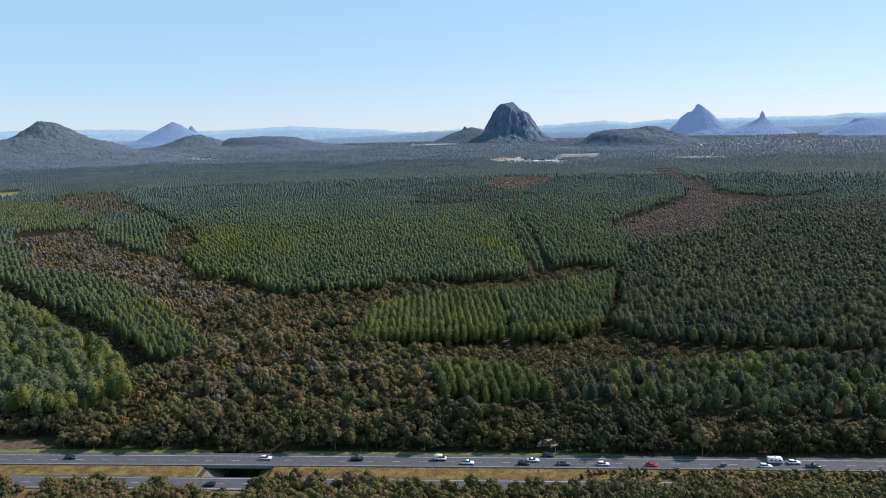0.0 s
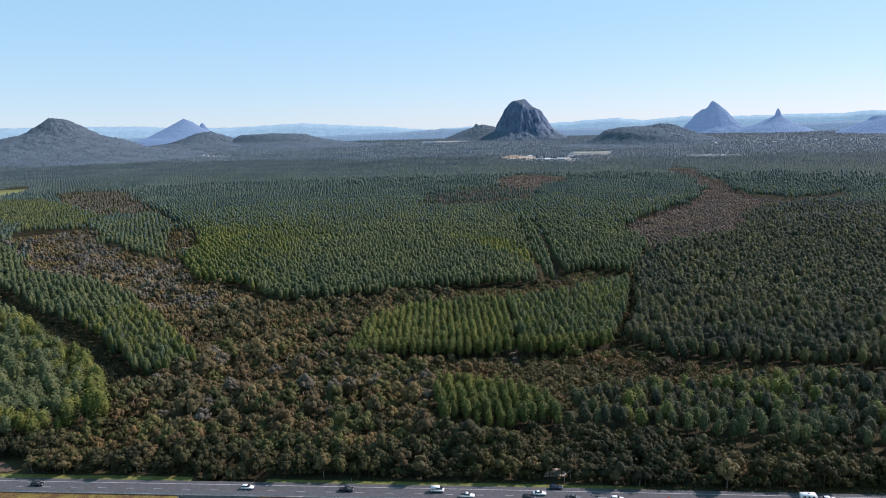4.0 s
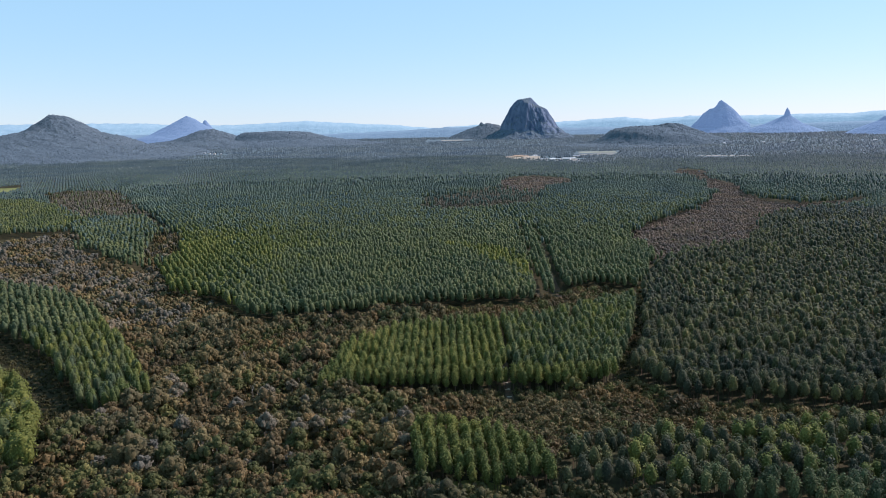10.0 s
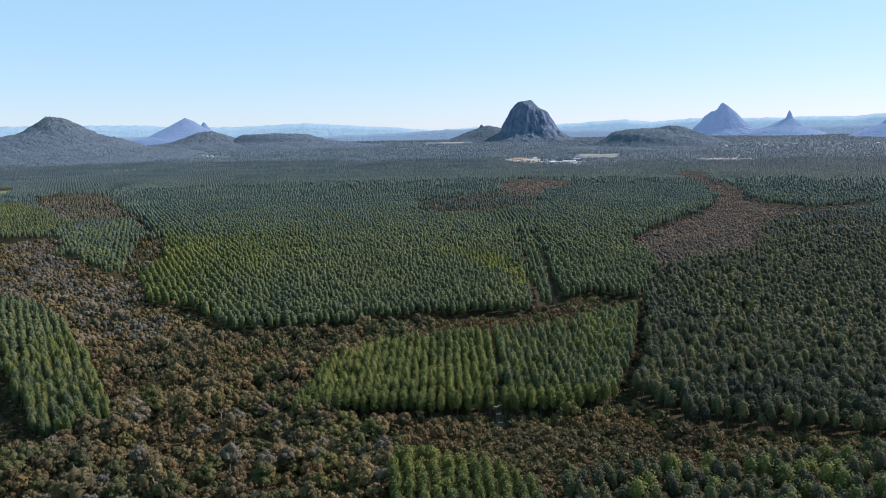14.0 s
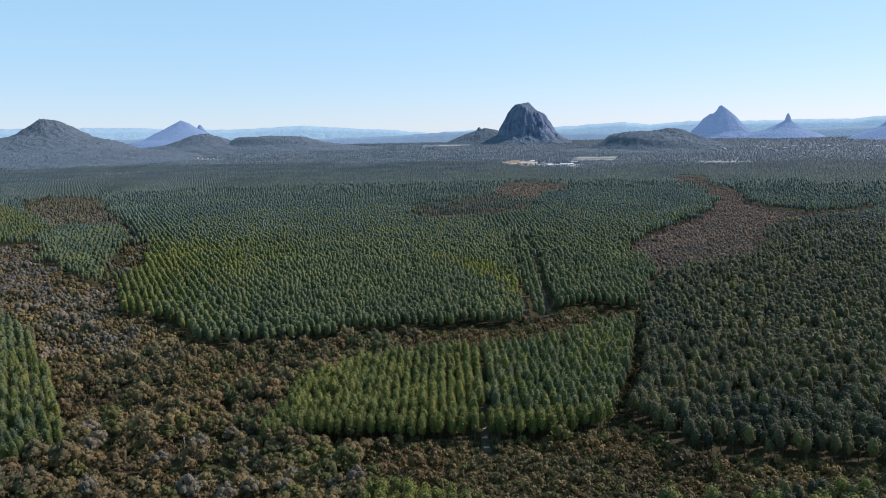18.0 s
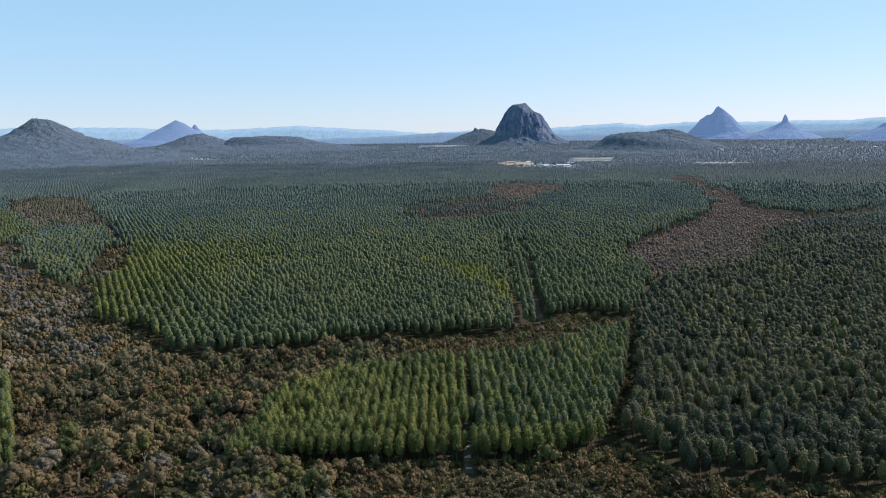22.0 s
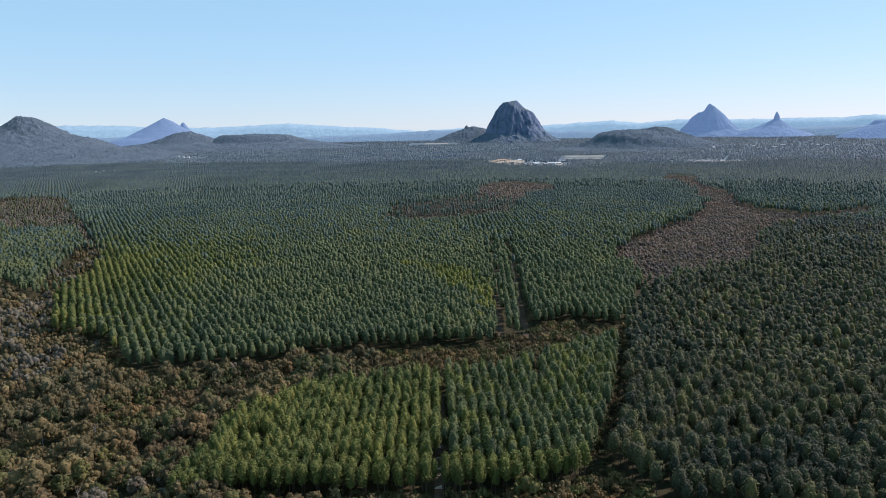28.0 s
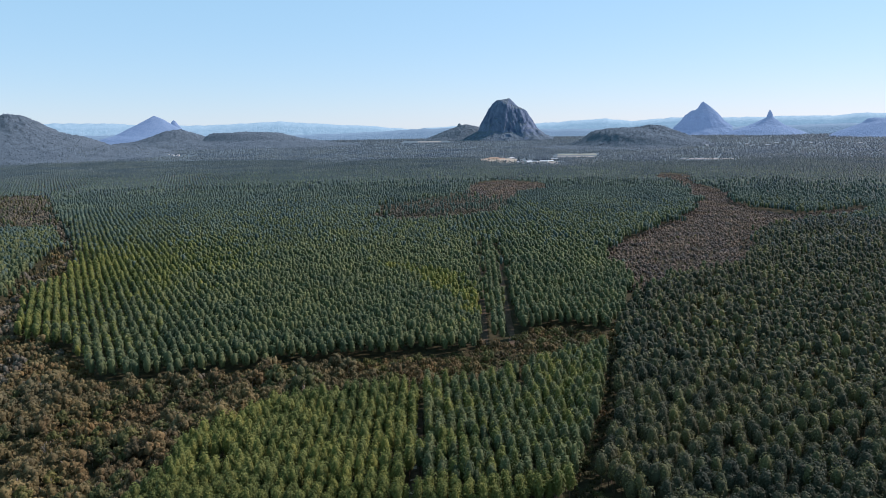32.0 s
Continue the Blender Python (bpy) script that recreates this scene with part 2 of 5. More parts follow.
# ---------------------------------------------------------------- building helpers
def mesh_from(name, verts, tris, mats, index=None, tone=None, smooth=False):
    """A mesh from arrays of places and triangles."""
    me = bpy.data.meshes.new(name)
    verts, tris = np.asarray(verts, np.float32), np.asarray(tris, np.int32)
    me.vertices.add(len(verts))
    me.vertices.foreach_set("co", verts.ravel())
    me.loops.add(tris.size)
    me.loops.foreach_set("vertex_index", tris.ravel())
    me.polygons.add(len(tris))
    me.polygons.foreach_set("loop_start", np.arange(len(tris), dtype=np.int32) * 3)
    for m in mats:
        me.materials.append(m)
    if index is not None:
        me.polygons.foreach_set("material_index", np.asarray(index, np.int32))
    me.polygons.foreach_set("use_smooth", np.full(len(tris), smooth))
    if tone is not None:
        me.attributes.new("tone", "FLOAT", "POINT").data.foreach_set("value", np.asarray(tone, np.float32))
    me.update(calc_edges=True)
    return me


def rise(x, y):
    """Height of the open country: level, then climbing towards the ranges."""
    s = np.clip((np.hypot(x, y) - 2300) / 2600, 0, 1)
    return 38 * s * s * (3 - 2 * s)


class Kind:
    """A tree shape: trunk and crown as arrays of places and triangles."""
    def __init__(self, wood, leaf):
        self.wood, self.leaf = wood, leaf
        self.verts = np.vstack([wood[0], leaf[0]])
        self.tris = np.vstack([wood[1], leaf[1] + len(wood[0])])
        self.index = np.r_[np.zeros(len(wood[1]), int), np.ones(len(leaf[1]), int)]


def stem(height, radius, sides=5, lean=0.0, top=0.35):
    a = np.arange(sides) * 2 * np.pi / sides
    ring = np.c_[np.cos(a), np.sin(a), 0 * a]
    v = np.vstack([ring * radius + (0, 0, -0.3), ring * radius * top + (lean, lean * 0.5, height)])
    t = []
    for i in range(sides):
        j = (i + 1) % sides
        t += [(i, j, sides + j), (i, sides + j, sides + i)]
    return v, np.array(t)


def tufts(places, ways, sizes, lengths, rng):
    """Small three-sided sprays of leaves, pointing along ways."""
    k = len(places)
    ways = ways / np.linalg.norm(ways, axis=1, keepdims=True)
    side = np.cross(ways, rng.normal(size=(k, 3)))
    side /= np.linalg.norm(side, axis=1, keepdims=True)
    other = np.cross(ways, side)
    v = np.empty((k, 4, 3))
    for i in range(3):
        a = i * 2 * np.pi / 3 + rng.uniform(-0.4, 0.4, k)
        v[:, i] = places + (side * np.cos(a)[:, None] + other * np.sin(a)[:, None]) * sizes[:, None] * rng.uniform(0.7, 1.2, k)[:, None]
    v[:, 3] = places + ways * lengths[:, None]
    base = np.array([(0, 1, 3), (1, 2, 3), (2, 0, 3)])
    t = (np.arange(k) * 4)[:, None, None] + base
    return v.reshape(-1, 3), t.reshape(-1, 3)


def joined(pieces):
    """Several (places, triangles) as one."""
    v, t, k = [], [], 0
    for a, b2 in pieces:
        v.append(a)
        t.append(b2 + k)
        k += len(a)
    return np.vstack(v), np.vstack(t)


def shell(rng, height, low, wide, sides, rings, belly=2.0, uneven=0.25, foot=0.55, tip=1.0):
    """A closed lumpy crown: widest low down, rounded at the tip."""
    v, t = [], []
    for k in range(rings + 1):
        s = k / (rings + 0.42)
        r = wide * (1 - s ** belly) ** 0.62 * (1 if k else foot)
        for i in range(sides):
            a = (i + 0.5 * (k % 2)) * 2 * np.pi / sides
            q = r * rng.uniform(1 - uneven, 1 + uneven)
            v.append((q * math.cos(a), q * math.sin(a), low + (height - low) * s + rng.uniform(-0.1, 0.1) * (height - low) / (rings + 1)))
    v.append((rng.uniform(-0.2, 0.2), rng.uniform(-0.2, 0.2), low + (height - low) * (s + (1 - s) * tip)))
    for k in range(rings):
        for i in range(sides):
            a, b2 = k * sides + i, k * sides + (i + 1) % sides
            if k % 2:
                t += [(a, b2, b2 + sides), (a, b2 + sides, a + sides)]
            else:
                t += [(a, b2, a + sides), (b2, b2 + sides, a + sides)]
    for i in range(sides):
        t.append((rings * sides + i, rings * sides + (i + 1) % sides, len(v) - 1))
    return np.array(v), np.array(t)


NO_WOOD = (np.empty((0, 3)), np.empty((0, 3), int))


def sprays(places, ways, sizes, rng, jitter=0.4):
    """Single three-cornered sprays of leaves, facing roughly along ways."""
    k = len(places)
    n = ways / np.linalg.norm(ways, axis=1, keepdims=True) + rng.normal(0, jitter, (k, 3))
    n /= np.linalg.norm(n, axis=1, keepdims=True)
    side = np.cross(n, rng.normal(size=(k, 3)))
    side /= np.linalg.norm(side, axis=1, keepdims=True)
    other = np.cross(n, side)
    v = np.empty((k, 3, 3))
    for i in range(3):
        a = i * 2 * np.pi / 3 + rng.uniform(-0.5, 0.5, k)
        v[:, i] = places + (side * np.cos(a)[:, None] + other * np.sin(a)[:, None]) * (sizes * rng.uniform(0.7, 1.35, k))[:, None]
    return v.reshape(-1, 3), np.arange(k * 3).reshape(-1, 3)


def pine(count, size, seed, height=14.0, low=0.42, wide=2.2, sides=5, core=(7, 3), peak=1.0, heart_size=0.9):
    """A pine with a rounded, bushy crown: a dark heart and many sprays of needles round it."""
    rng = np.random.default_rng(seed)
    deep = height * (1 - low)
    off = rng.normal(0, 0.12, 2) * wide
    heart, htri = shell(rng, height - deep * 0.03, height * low, wide * (heart_size if count else 0.95), core[0], core[1], belly=2.0 + 0.5 * peak, uneven=0.2, foot=0.6 if core[1] else 1.0, tip=0.55)
    pieces = [(heart, htri)]
    if count:
        s = (np.arange(count) + 0.5) / count                      # 0 at the tip, 1 at the lowest whorl
        s = s ** 0.8
        a = np.arange(count) * 2.39996 + rng.uniform(-0.5, 0.5, count)
        lobes = 1 + (0.1 if heart_size > 0.8 else 0.2) * np.sin(a * 3 + s * 9 + seed) + 0.07 * np.sin(a * 5 - s * 14)
        r = wide * np.sqrt(np.clip(1 - (1 - s) ** (1.7 + peak), 0.02, 1)) * np.where(s > 0.78, 1 - (s - 0.78) * 1.9, 1) * lobes * rng.uniform(0.84, 1.08, count)
        z = height - deep * s ** 1.15 + rng.uniform(-0.25, 0.25, count)
        p = np.c_[np.cos(a) * r + off[0] * (1 - s), np.sin(a) * r + off[1] * (1 - s), z]
        w = np.c_[np.cos(a) * (0.35 + s), np.sin(a) * (0.35 + s), 1.25 - s]
        pieces.append(sprays(p, w, size * rng.uniform(0.7, 1.3, count), rng))
    return Kind(stem(height * 0.8, 0.17, sides) if sides else NO_WOOD, joined(pieces))


def limb(rng, base, tip, radius):
    """A slanting bare limb from base to tip."""
    d = np.array(tip) - base
    x = np.cross(d, (0.3, 1, 0.2))
    x /= np.linalg.norm(x)
    y = np.cross(d, x) / np.linalg.norm(d)
    ring = [np.cos(a) * x + np.sin(a) * y for a in (0, 2.09, 4.19)]
    v = np.array([base + q * radius for q in ring] + [tip + q * radius * 0.45 for q in ring])
    return v, np.array([(0, 1, 4), (0, 4, 3), (1, 2, 5), (1, 5, 4), (2, 0, 3), (2, 3, 5)])


def gum(lumps, each, size, seed, height=9.0, wide=3.2, flat=0.8, sides=5, core=(6, 1), limbs=0, heart_size=0.88):
    """A spreading tree: feathery clumps of leaves on slanting limbs."""
    rng = np.random.default_rng(seed)
    pieces, wood = [], []
    for c in range(lumps):
        a = c * 2.4 + rng.uniform(-0.5, 0.5)
        q = rng.uniform(0.3, 0.66) * wide * (0.2 if c == 0 else 1)
        rad = wide * rng.uniform(0.36, 0.62)
        centre = np.array([math.cos(a) * q, math.sin(a) * q, height * (0.74 if c == 0 else rng.uniform(0.4, 0.68))])
        v, t = shell(rng, rad * flat, -rad * 0.8, rad, core[0], core[1], 2.2, 0.3, 0.6)
        pieces.append((v * ((heart_size, heart_size, heart_size * 0.95) if each else (1, 1, 1)) + centre, t))
        if each:
            d = rng.normal(size=(each, 3))
            d[:, 2] = np.abs(d[:, 2]) - 0.25
            d /= np.linalg.norm(d, axis=1, keepdims=True)
            p = centre + d * (rad * rng.uniform(0.8, 1.08, each))[:, None] * (1, 1, flat * 0.85)
            pieces.append(sprays(p, d + (0, 0, 0.35), size * rng.uniform(0.6, 1.3, each), rng, 0.45))
        if c < limbs:
            wood.append(limb(rng, np.array((0, 0, height * 0.3)), centre + (centre[0] * 0.35, centre[1] * 0.35, rad * flat * 0.95), 0.13))
    if sides:
        wood.append(stem(height * 0.6, 0.16, sides, rng.uniform(-0.5, 0.5), 0.5))
    return Kind(joined(wood) if wood else NO_WOOD, joined(pieces))


def planted(name, kinds, places, mats, seed, size=(0.85, 1.15), label="", category="forest", heights=None, scales=None):
    """Trees of some kinds at many places, joined into one piece of woodland."""
    if not len(places):
        return None
    rng = np.random.default_rng(seed)
    pick = rng.integers(0, len(kinds), len(places))
    V, T, I, N, start = [], [], [], [], 0
    for i, kind in enumerate(kinds):
        q = places[pick == i]
        k = len(q)
        if not k:
            continue
        a, s = rng.uniform(0, 6.283, k), rng.uniform(*size, k)
        if scales is not None:
            s = s * scales[pick == i]
        h = s * rng.uniform(0.92, 1.1, k)
        c, d = np.cos(a) * s, np.sin(a) * s
        x, y, z = kind.verts.T
        v = np.empty((k, len(x), 3), np.float32)
        v[..., 0] = q[:, :1] + c[:, None] * x - d[:, None] * y
        v[..., 1] = q[:, 1:2] + d[:, None] * x + c[:, None] * y
        v[..., 2] = (rise(q[:, 0], q[:, 1]) if heights is None else heights[pick == i])[:, None] + h[:, None] * z
        V.append(v.reshape(-1, 3))
        T.append(((np.arange(k) * len(x))[:, None, None] + kind.tris + start).reshape(-1, 3))
        I.append(np.tile(kind.index, k))
        N.append(np.repeat(rng.uniform(0, 1, k), len(x)))
        start += k * len(x)
    ob = new(name, mesh_from(name, np.vstack(V), np.vstack(T), mats, np.concatenate(I), np.concatenate(N), True))
    return tagged(ob, label, category, "", "stuff")


def inside(p, poly):
    """Which of the places lie in the outline."""
    x, y = p[:, 0], p[:, 1]
    hit = np.zeros(len(p), bool)
    for (x0, y0), (x1, y1) in zip(poly, poly[1:] + poly[:1]):
        if y0 != y1:
            hit ^= ((y0 > y) != (y1 > y)) & (x < (x1 - x0) * (y - y0) / (y1 - y0) + x0)
    return hit


def ragged(p, reach, size=35.0, seed=0.0):
    """The places pushed about, so that an outline tested with them comes out uneven."""
    x, y = p[:, 0] / size + seed, p[:, 1] / size
    u = np.sin(x * 2.1 + 1.7 * np.sin(y * 1.3)) + 0.6 * np.sin(x * 5.3 - y * 4.1) + 0.4 * np.sin(y * 11.0 + x * 7.0)
    v = np.sin(y * 2.3 + 1.9 * np.sin(x * 1.1 + 2)) + 0.6 * np.sin(y * 4.7 + x * 5.9) + 0.4 * np.sin(x * 12.0 - y * 8.0)
    return p + np.c_[u, v] * reach / 1.4


def rows(box, angle, row, step, seed, wander=0.35):
    """Places on planted rows: angle in degrees left of straight ahead."""
    rng = np.random.default_rng(seed)
    x0, y0, x1, y1 = box
    cx, cy, half = (x0 + x1) / 2, (y0 + y1) / 2, math.hypot(x1 - x0, y1 - y0) / 2
    u, v = np.meshgrid(np.arange(-half, half, row), np.arange(-half, half, step), indexing="ij")
    v = v + rng.uniform(0, step, u.shape[0])[:, None]
    u, v = u + rng.normal(0, wander, u.shape), v + rng.normal(0, wander * 1.6, v.shape)
    c, s = math.cos(radians(angle)), math.sin(radians(angle))
    p = np.c_[(cx + c * u - s * v).ravel(), (cy + s * u + c * v).ravel()]
    keep = (p[:, 0] > x0) & (p[:, 0] < x1) & (p[:, 1] > y0) & (p[:, 1] < y1) & (rng.uniform(0, 1, len(p)) > 0.03)
    return p[keep]


def wild(box, step, seed):
    return rows(box, 17, step, step, seed, step * 0.3)


def in_view(p, extra=0.0):
    return (p[:, 0] > -0.69 * p[:, 1] - 28 - extra) & (p[:, 0] < 0.56 * p[:, 1] + 32 + extra)

# ---------------------------------------------------------------- ground
CREEK = -87.5            # where the creek passes under the highway


def bed(x, y):
    """The creek's channel, deepest under the bridge."""
    side = np.clip((13.0 - abs(x - CREEK)) / 6.0, 0, 1)
    along = np.clip((y - 205) / 14, 0, 1) * np.clip((275 - y) / 14, 0, 1)
    return -4.6 * side * along


def ground_sheet():
    """One sheet of ground to the horizon, finer where the creek cuts into it."""
    xs = np.r_[-4950, -4000, -3000, -2200, -1600, -1200, -800, -500, np.arange(-300, -110, 24), np.arange(-106, -68, 1.5), np.arange(-64, 300, 26), 500, 800, 1200, 1600, 2200, 3000, 4000, 4950]
    ys = np.r_[-4950, -3000, -1500, -600, -200, 0, 100, 160, np.arange(200, 285, 5), 300, 350, 420, 520, 700, 1000, 1400, 1800, np.arange(2200, 4951, 250)]
    v = [(x, y, float(rise(x, y)) + bed(x, y)) for y in ys for x in xs]
    w, t = len(xs), []
    for j in range(len(ys) - 1):
        for i in range(w - 1):
            a = j * w + i
            t += [(a, a + 1, a + w + 1), (a, a + w + 1, a + w)]
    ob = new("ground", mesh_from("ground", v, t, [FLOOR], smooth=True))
    return tagged(ob, "brown sandy forest floor with needle litter and dry grass", "ground", "", "structure")


ground_sheet()

# ---------------------------------------------------------------- plan of the woodland, in metres
BLOCK_WEST = [(-450, 640), (-328, 475), (-283, 441), (-246, 402), (-207, 368), (-183, 345), (-156, 304), (-150, 290), (-172, 280), (-260, 279), (-520, 300)]
BLOCK_RIDE = [(-148, 350), (-143, 368), (-172, 410), (-216, 466), (-252, 512), (-300, 552), (-334, 571), (-368, 583), (-410, 632), (-460, 700), (-520, 760), (-600, 732), (-372, 548), (-284, 467), (-226, 420), (-188, 377), (-161, 346)]
BLOCK_CENTRE = [(-141, 498), (-109, 497), (-60, 522), (-12, 534), (38, 540), (41.3, 600), (40.5, 860), (-20, 1030), (-72, 1015), (-95, 1080), (-98, 1240), (-200, 1200), (-330, 1190), (-540, 1160), (-466, 1031), (-378, 902), (-348, 859), (-284, 728), (-270, 657), (-227, 575), (-182, 545)]
BLOCK_PATCH = [(-491, 887), (-499, 954), (-497, 994), (-451, 1000), (-380, 890), (-356, 835), (-344, 789), (-286, 657), (-311, 669), (-347, 705), (-413, 776)]
BLOCK_PALE = [(-823, 1237), (-767, 1237), (-671, 1150), (-559, 1003), (-528, 975), (-500, 928), (-498, 869), (-530, 872), (-562, 861), (-640, 955), (-760, 960)]
BLOCK_STRIP = [(45.4, 560), (56.4, 560), (56.4, 860), (45.4, 860)]
BLOCK_ROWS = [(-67, 371), (-41, 377), (16.8, 378), (14.4, 440), (13.3, 479), (-5, 477), (-44, 462), (-66, 426)]
BLOCK_ROWS_EAST = [(20.2, 379), (45, 381), (61, 387), (67, 391), (88, 462), (106, 545), (78, 520), (56, 499), (35, 485), (16, 480), (17.2, 440)]
BLOCK_EAST = [(76, 398), (96, 370), (144, 362), (182, 355), (420, 300), (900, 900), (700, 1040), (496, 979), (428, 1005), (350, 955), (310, 880), (267, 785), (246, 741), (223, 732), (193, 709), (160, 672), (146, 655), (120, 583), (112, 545), (97, 476)]
BLOCK_NORTH = [(61, 572), (85, 590), (114, 575), (146, 668), (149, 775), (175, 882), (243, 991), (290, 1064), (348, 1206), (385, 1380), (330, 1420), (145, 1404), (103, 1338), (80, 1100), (34, 1067), (-20, 1030), (45, 900), (61, 860)]
BLOCK_SMALL = [(-22, 321), (-13, 328), (13, 323), (26, 312), (32, 290), (12, 288), (-16, 293)]
BLOCK_ROADSIDE = [(36, 314), (59, 321), (102, 333), (163, 337), (320, 328), (320, 258), (138, 268), (108, 273), (73, 284), (35, 290)]
BLOCK_HOLE = [(-57, 404), (-44, 404), (-46, 414), (-58, 414)]
SCRUB_FAR_WEST = [(-817, 1353), (-820, 1440), (-717, 1430), (-560, 1180), (-469, 1038), (-380, 905), (-350, 850), (-380, 885), (-451, 1000), (-496, 996), (-528, 985), (-580, 1034), (-696, 1186)]
SCRUB_POCKET = [(-366, 846), (-348, 862), (-305, 772), (-284, 728), (-274, 660), (-286, 655), (-330, 752), (-348, 800)]
SCRUB_WEST = [(-562, 858), (-498, 866), (-491, 884), (-413, 774), (-347, 703), (-286, 655), (-270, 650), (-203, 571), (-145, 500), (-170, 415), (-216, 470), (-252, 515), (-300, 555), (-368, 586), (-410, 636), (-460, 704), (-520, 764)]
HEATH_EAST = [(165, 687), (158, 674), (148, 662), (149, 775), (177, 880), (245, 989), (292, 1062), (350, 1205), (389, 1382), (427, 1615), (401, 1666), (463, 1831), (500, 1769), (445, 1530), (453, 1396), (410, 1248), (400, 1140), (446, 1090), (514, 1125), (568, 1153), (512, 1062), (430, 1010), (352, 960), (311, 885), (268, 787), (247, 743), (224, 734), (194, 711)]
HEATH_NORTH = [(24, 1335), (116, 1290), (150, 1360), (175, 1480), (162, 1605), (100, 1685), (36, 1600)]
HEATH_STRIP = [(-165, 1066), (-63, 1034), (0, 1048), (60, 1092), (84, 1160), (40, 1154), (-5, 1118), (-65, 1100), (-140, 1118)]
SCRUB_NORTH = [(-130, 1120), (-65, 1102), (-5, 1120), (40, 1156), (86, 1162), (112, 1288), (22, 1333), (20, 1400), (-39, 1300), (-90, 1220)]
FIELD_WEST = [(-1041, 1551), (-1041, 1640), (-955, 1480), (-919, 1366), (-1150, 1366)]
SCRUBS = [SCRUB_FAR_WEST, SCRUB_POCKET, SCRUB_WEST, HEATH_EAST, HEATH_NORTH, HEATH_STRIP, SCRUB_NORTH, FIELD_WEST]
CORRIDOR = [(-172, 330), (-183, 345), (-207, 368), (-246, 402), (-283, 441), (-328, 475), (-370, 550), (-281, 469), (-222, 423), (-184, 380), (-157, 349)]
GAP_EAST = [(68, 392), (89, 462), (107, 545), (114, 545), (99, 476), (77, 397)]
NEAR = (20, 120)          # middle of the flight line


def road_y(x, lane=0):
    return (247.0 if lane == 0 else 228.5) - 0.03 * x - 0.00002 * x * x


def plantation_end(x):
    """How far the pines reach before the hills' own woodland."""
    return np.interp(x, [-1900, -1500, -1364, -923, -400, -200, 20, 84, 260, 400, 707, 1008, 1095, 1400], [2450, 2494, 2643, 2729, 2582, 2760, 2500, 2190, 2090, 2230, 2455, 2254, 2165, 2200]) + 40 * np.sin(x / 60.0) + 120 * np.sin(x / 173.0 + 1) + 70 * np.sin(x / 83.0 + 2)


def range_of(p):
    return np.hypot(p[:, 0] - NEAR[0], p[:, 1] - NEAR[1])


def outside(p, polys):
    keep = np.ones(len(p), bool)
    for q in polys:
        keep &= ~inside(p, q)
    return p[keep]


def outside_mask(p, polys):
    keep = np.ones(len(p), bool)
    for q in polys:
        keep &= ~inside(p, q)
    return keep


def bounds(poly):
    xs, ys = [q[0] for q in poly], [q[1] for q in poly]
    return min(xs), min(ys), max(xs), max(ys)


PINES_FINE = [pine(210, 0.4, s, wide=1.9, low=0.47, core=(7, 4), heart_size=0.76) for s in (1, 2, 3, 4)]
PINES = [pine(84, 0.42, s, wide=1.85, low=0.44, sides=3, core=(6, 3)) for s in (5, 6, 7, 8, 9)]
PINES_ROUND = [pine(120, 0.42, s, height=13.5, low=0.5, wide=2.05, sides=3, core=(7, 3), peak=1.7) for s in (60, 61, 62, 63, 64)]
PINES_WIDE = [pine(130, 0.5, s, wide=2.6, low=0.46, sides=3, core=(7, 3), peak=1.7, heart_size=0.84) for s in (50, 51, 52, 53)]
PINES_MID = [pine(14, 0.75, s, wide=2.0, low=0.48, peak=1.2, sides=0, core=(5, 2)) for s in (10, 11, 12, 13, 14, 15)]
PINES_ROUND_MID = [pine(16, 0.8, s, height=13.5, low=0.5, wide=2.1, sides=0, core=(5, 2), peak=1.7) for s in (65, 66, 67, 68)]
PINES_FAR = [pine(4, 0.95, s, low=0.5, wide=2.0, peak=1.2, sides=0, core=(4, 1)) for s in (16, 17, 18, 19)]
PINES_SPECK = [pine(0, 0, s, height=12.5, low=0.5, wide=1.85, sides=0, core=(5, 0)) for s in (46, 47, 48)]
GUMS_FINE = [gum(10, 26, 0.42, s, 10.5, 3.3, 0.9, 5, (6, 2), 5) for s in (20, 21, 22, 23)]
GUMS = [gum(6, 20, 0.52, s, 10.5, 4.2, 0.9, 3, (5, 1), 2) for s in (24, 25, 26, 27, 28)]
GUMS_MID = [gum(4, 5, 0.9, s, 8.0, 5.0, 0.75, 0, (4, 1)) for s in (29, 30, 31, 49)]
GUMS_FAR = [gum(3, 3, 1.1, s, 8.0, 5.0, 0.75, 0, (4, 1)) for s in (70, 71, 72)]
BUSHES = [gum(4, 13, 0.46, s, 4.5, 2.4, 0.9, 0, (4, 1), 0, 0.72) for s in (32, 33, 34, 35)]
SHRUBS = [gum(2, 13, 0.44, s, 3.0, 2.4, 0.9, 0, (4, 1), 0, 0.7) for s in (74, 75, 76, 77)]
HEATHS = [gum(1, 4, 0.8, s, 2.6, 4.2, 0.6, 0, (4, 1)) for s in (36, 37, 38)]
CLUMPS = [gum(1, 0, 0, s, 9, 14, 0.6, 0, (4, 1)) for s in (40, 41, 42)]
CLUMPS_FAR = [gum(1, 0, 0, s, 8, 15, 0.42, 0, (5, 0)) for s in (43, 44, 45)]
YELLOW = [(-60, 768), (-6, 742), (37, 700), (40, 637), (40, 572), (25, 633), (0, 684), (-30, 724)]

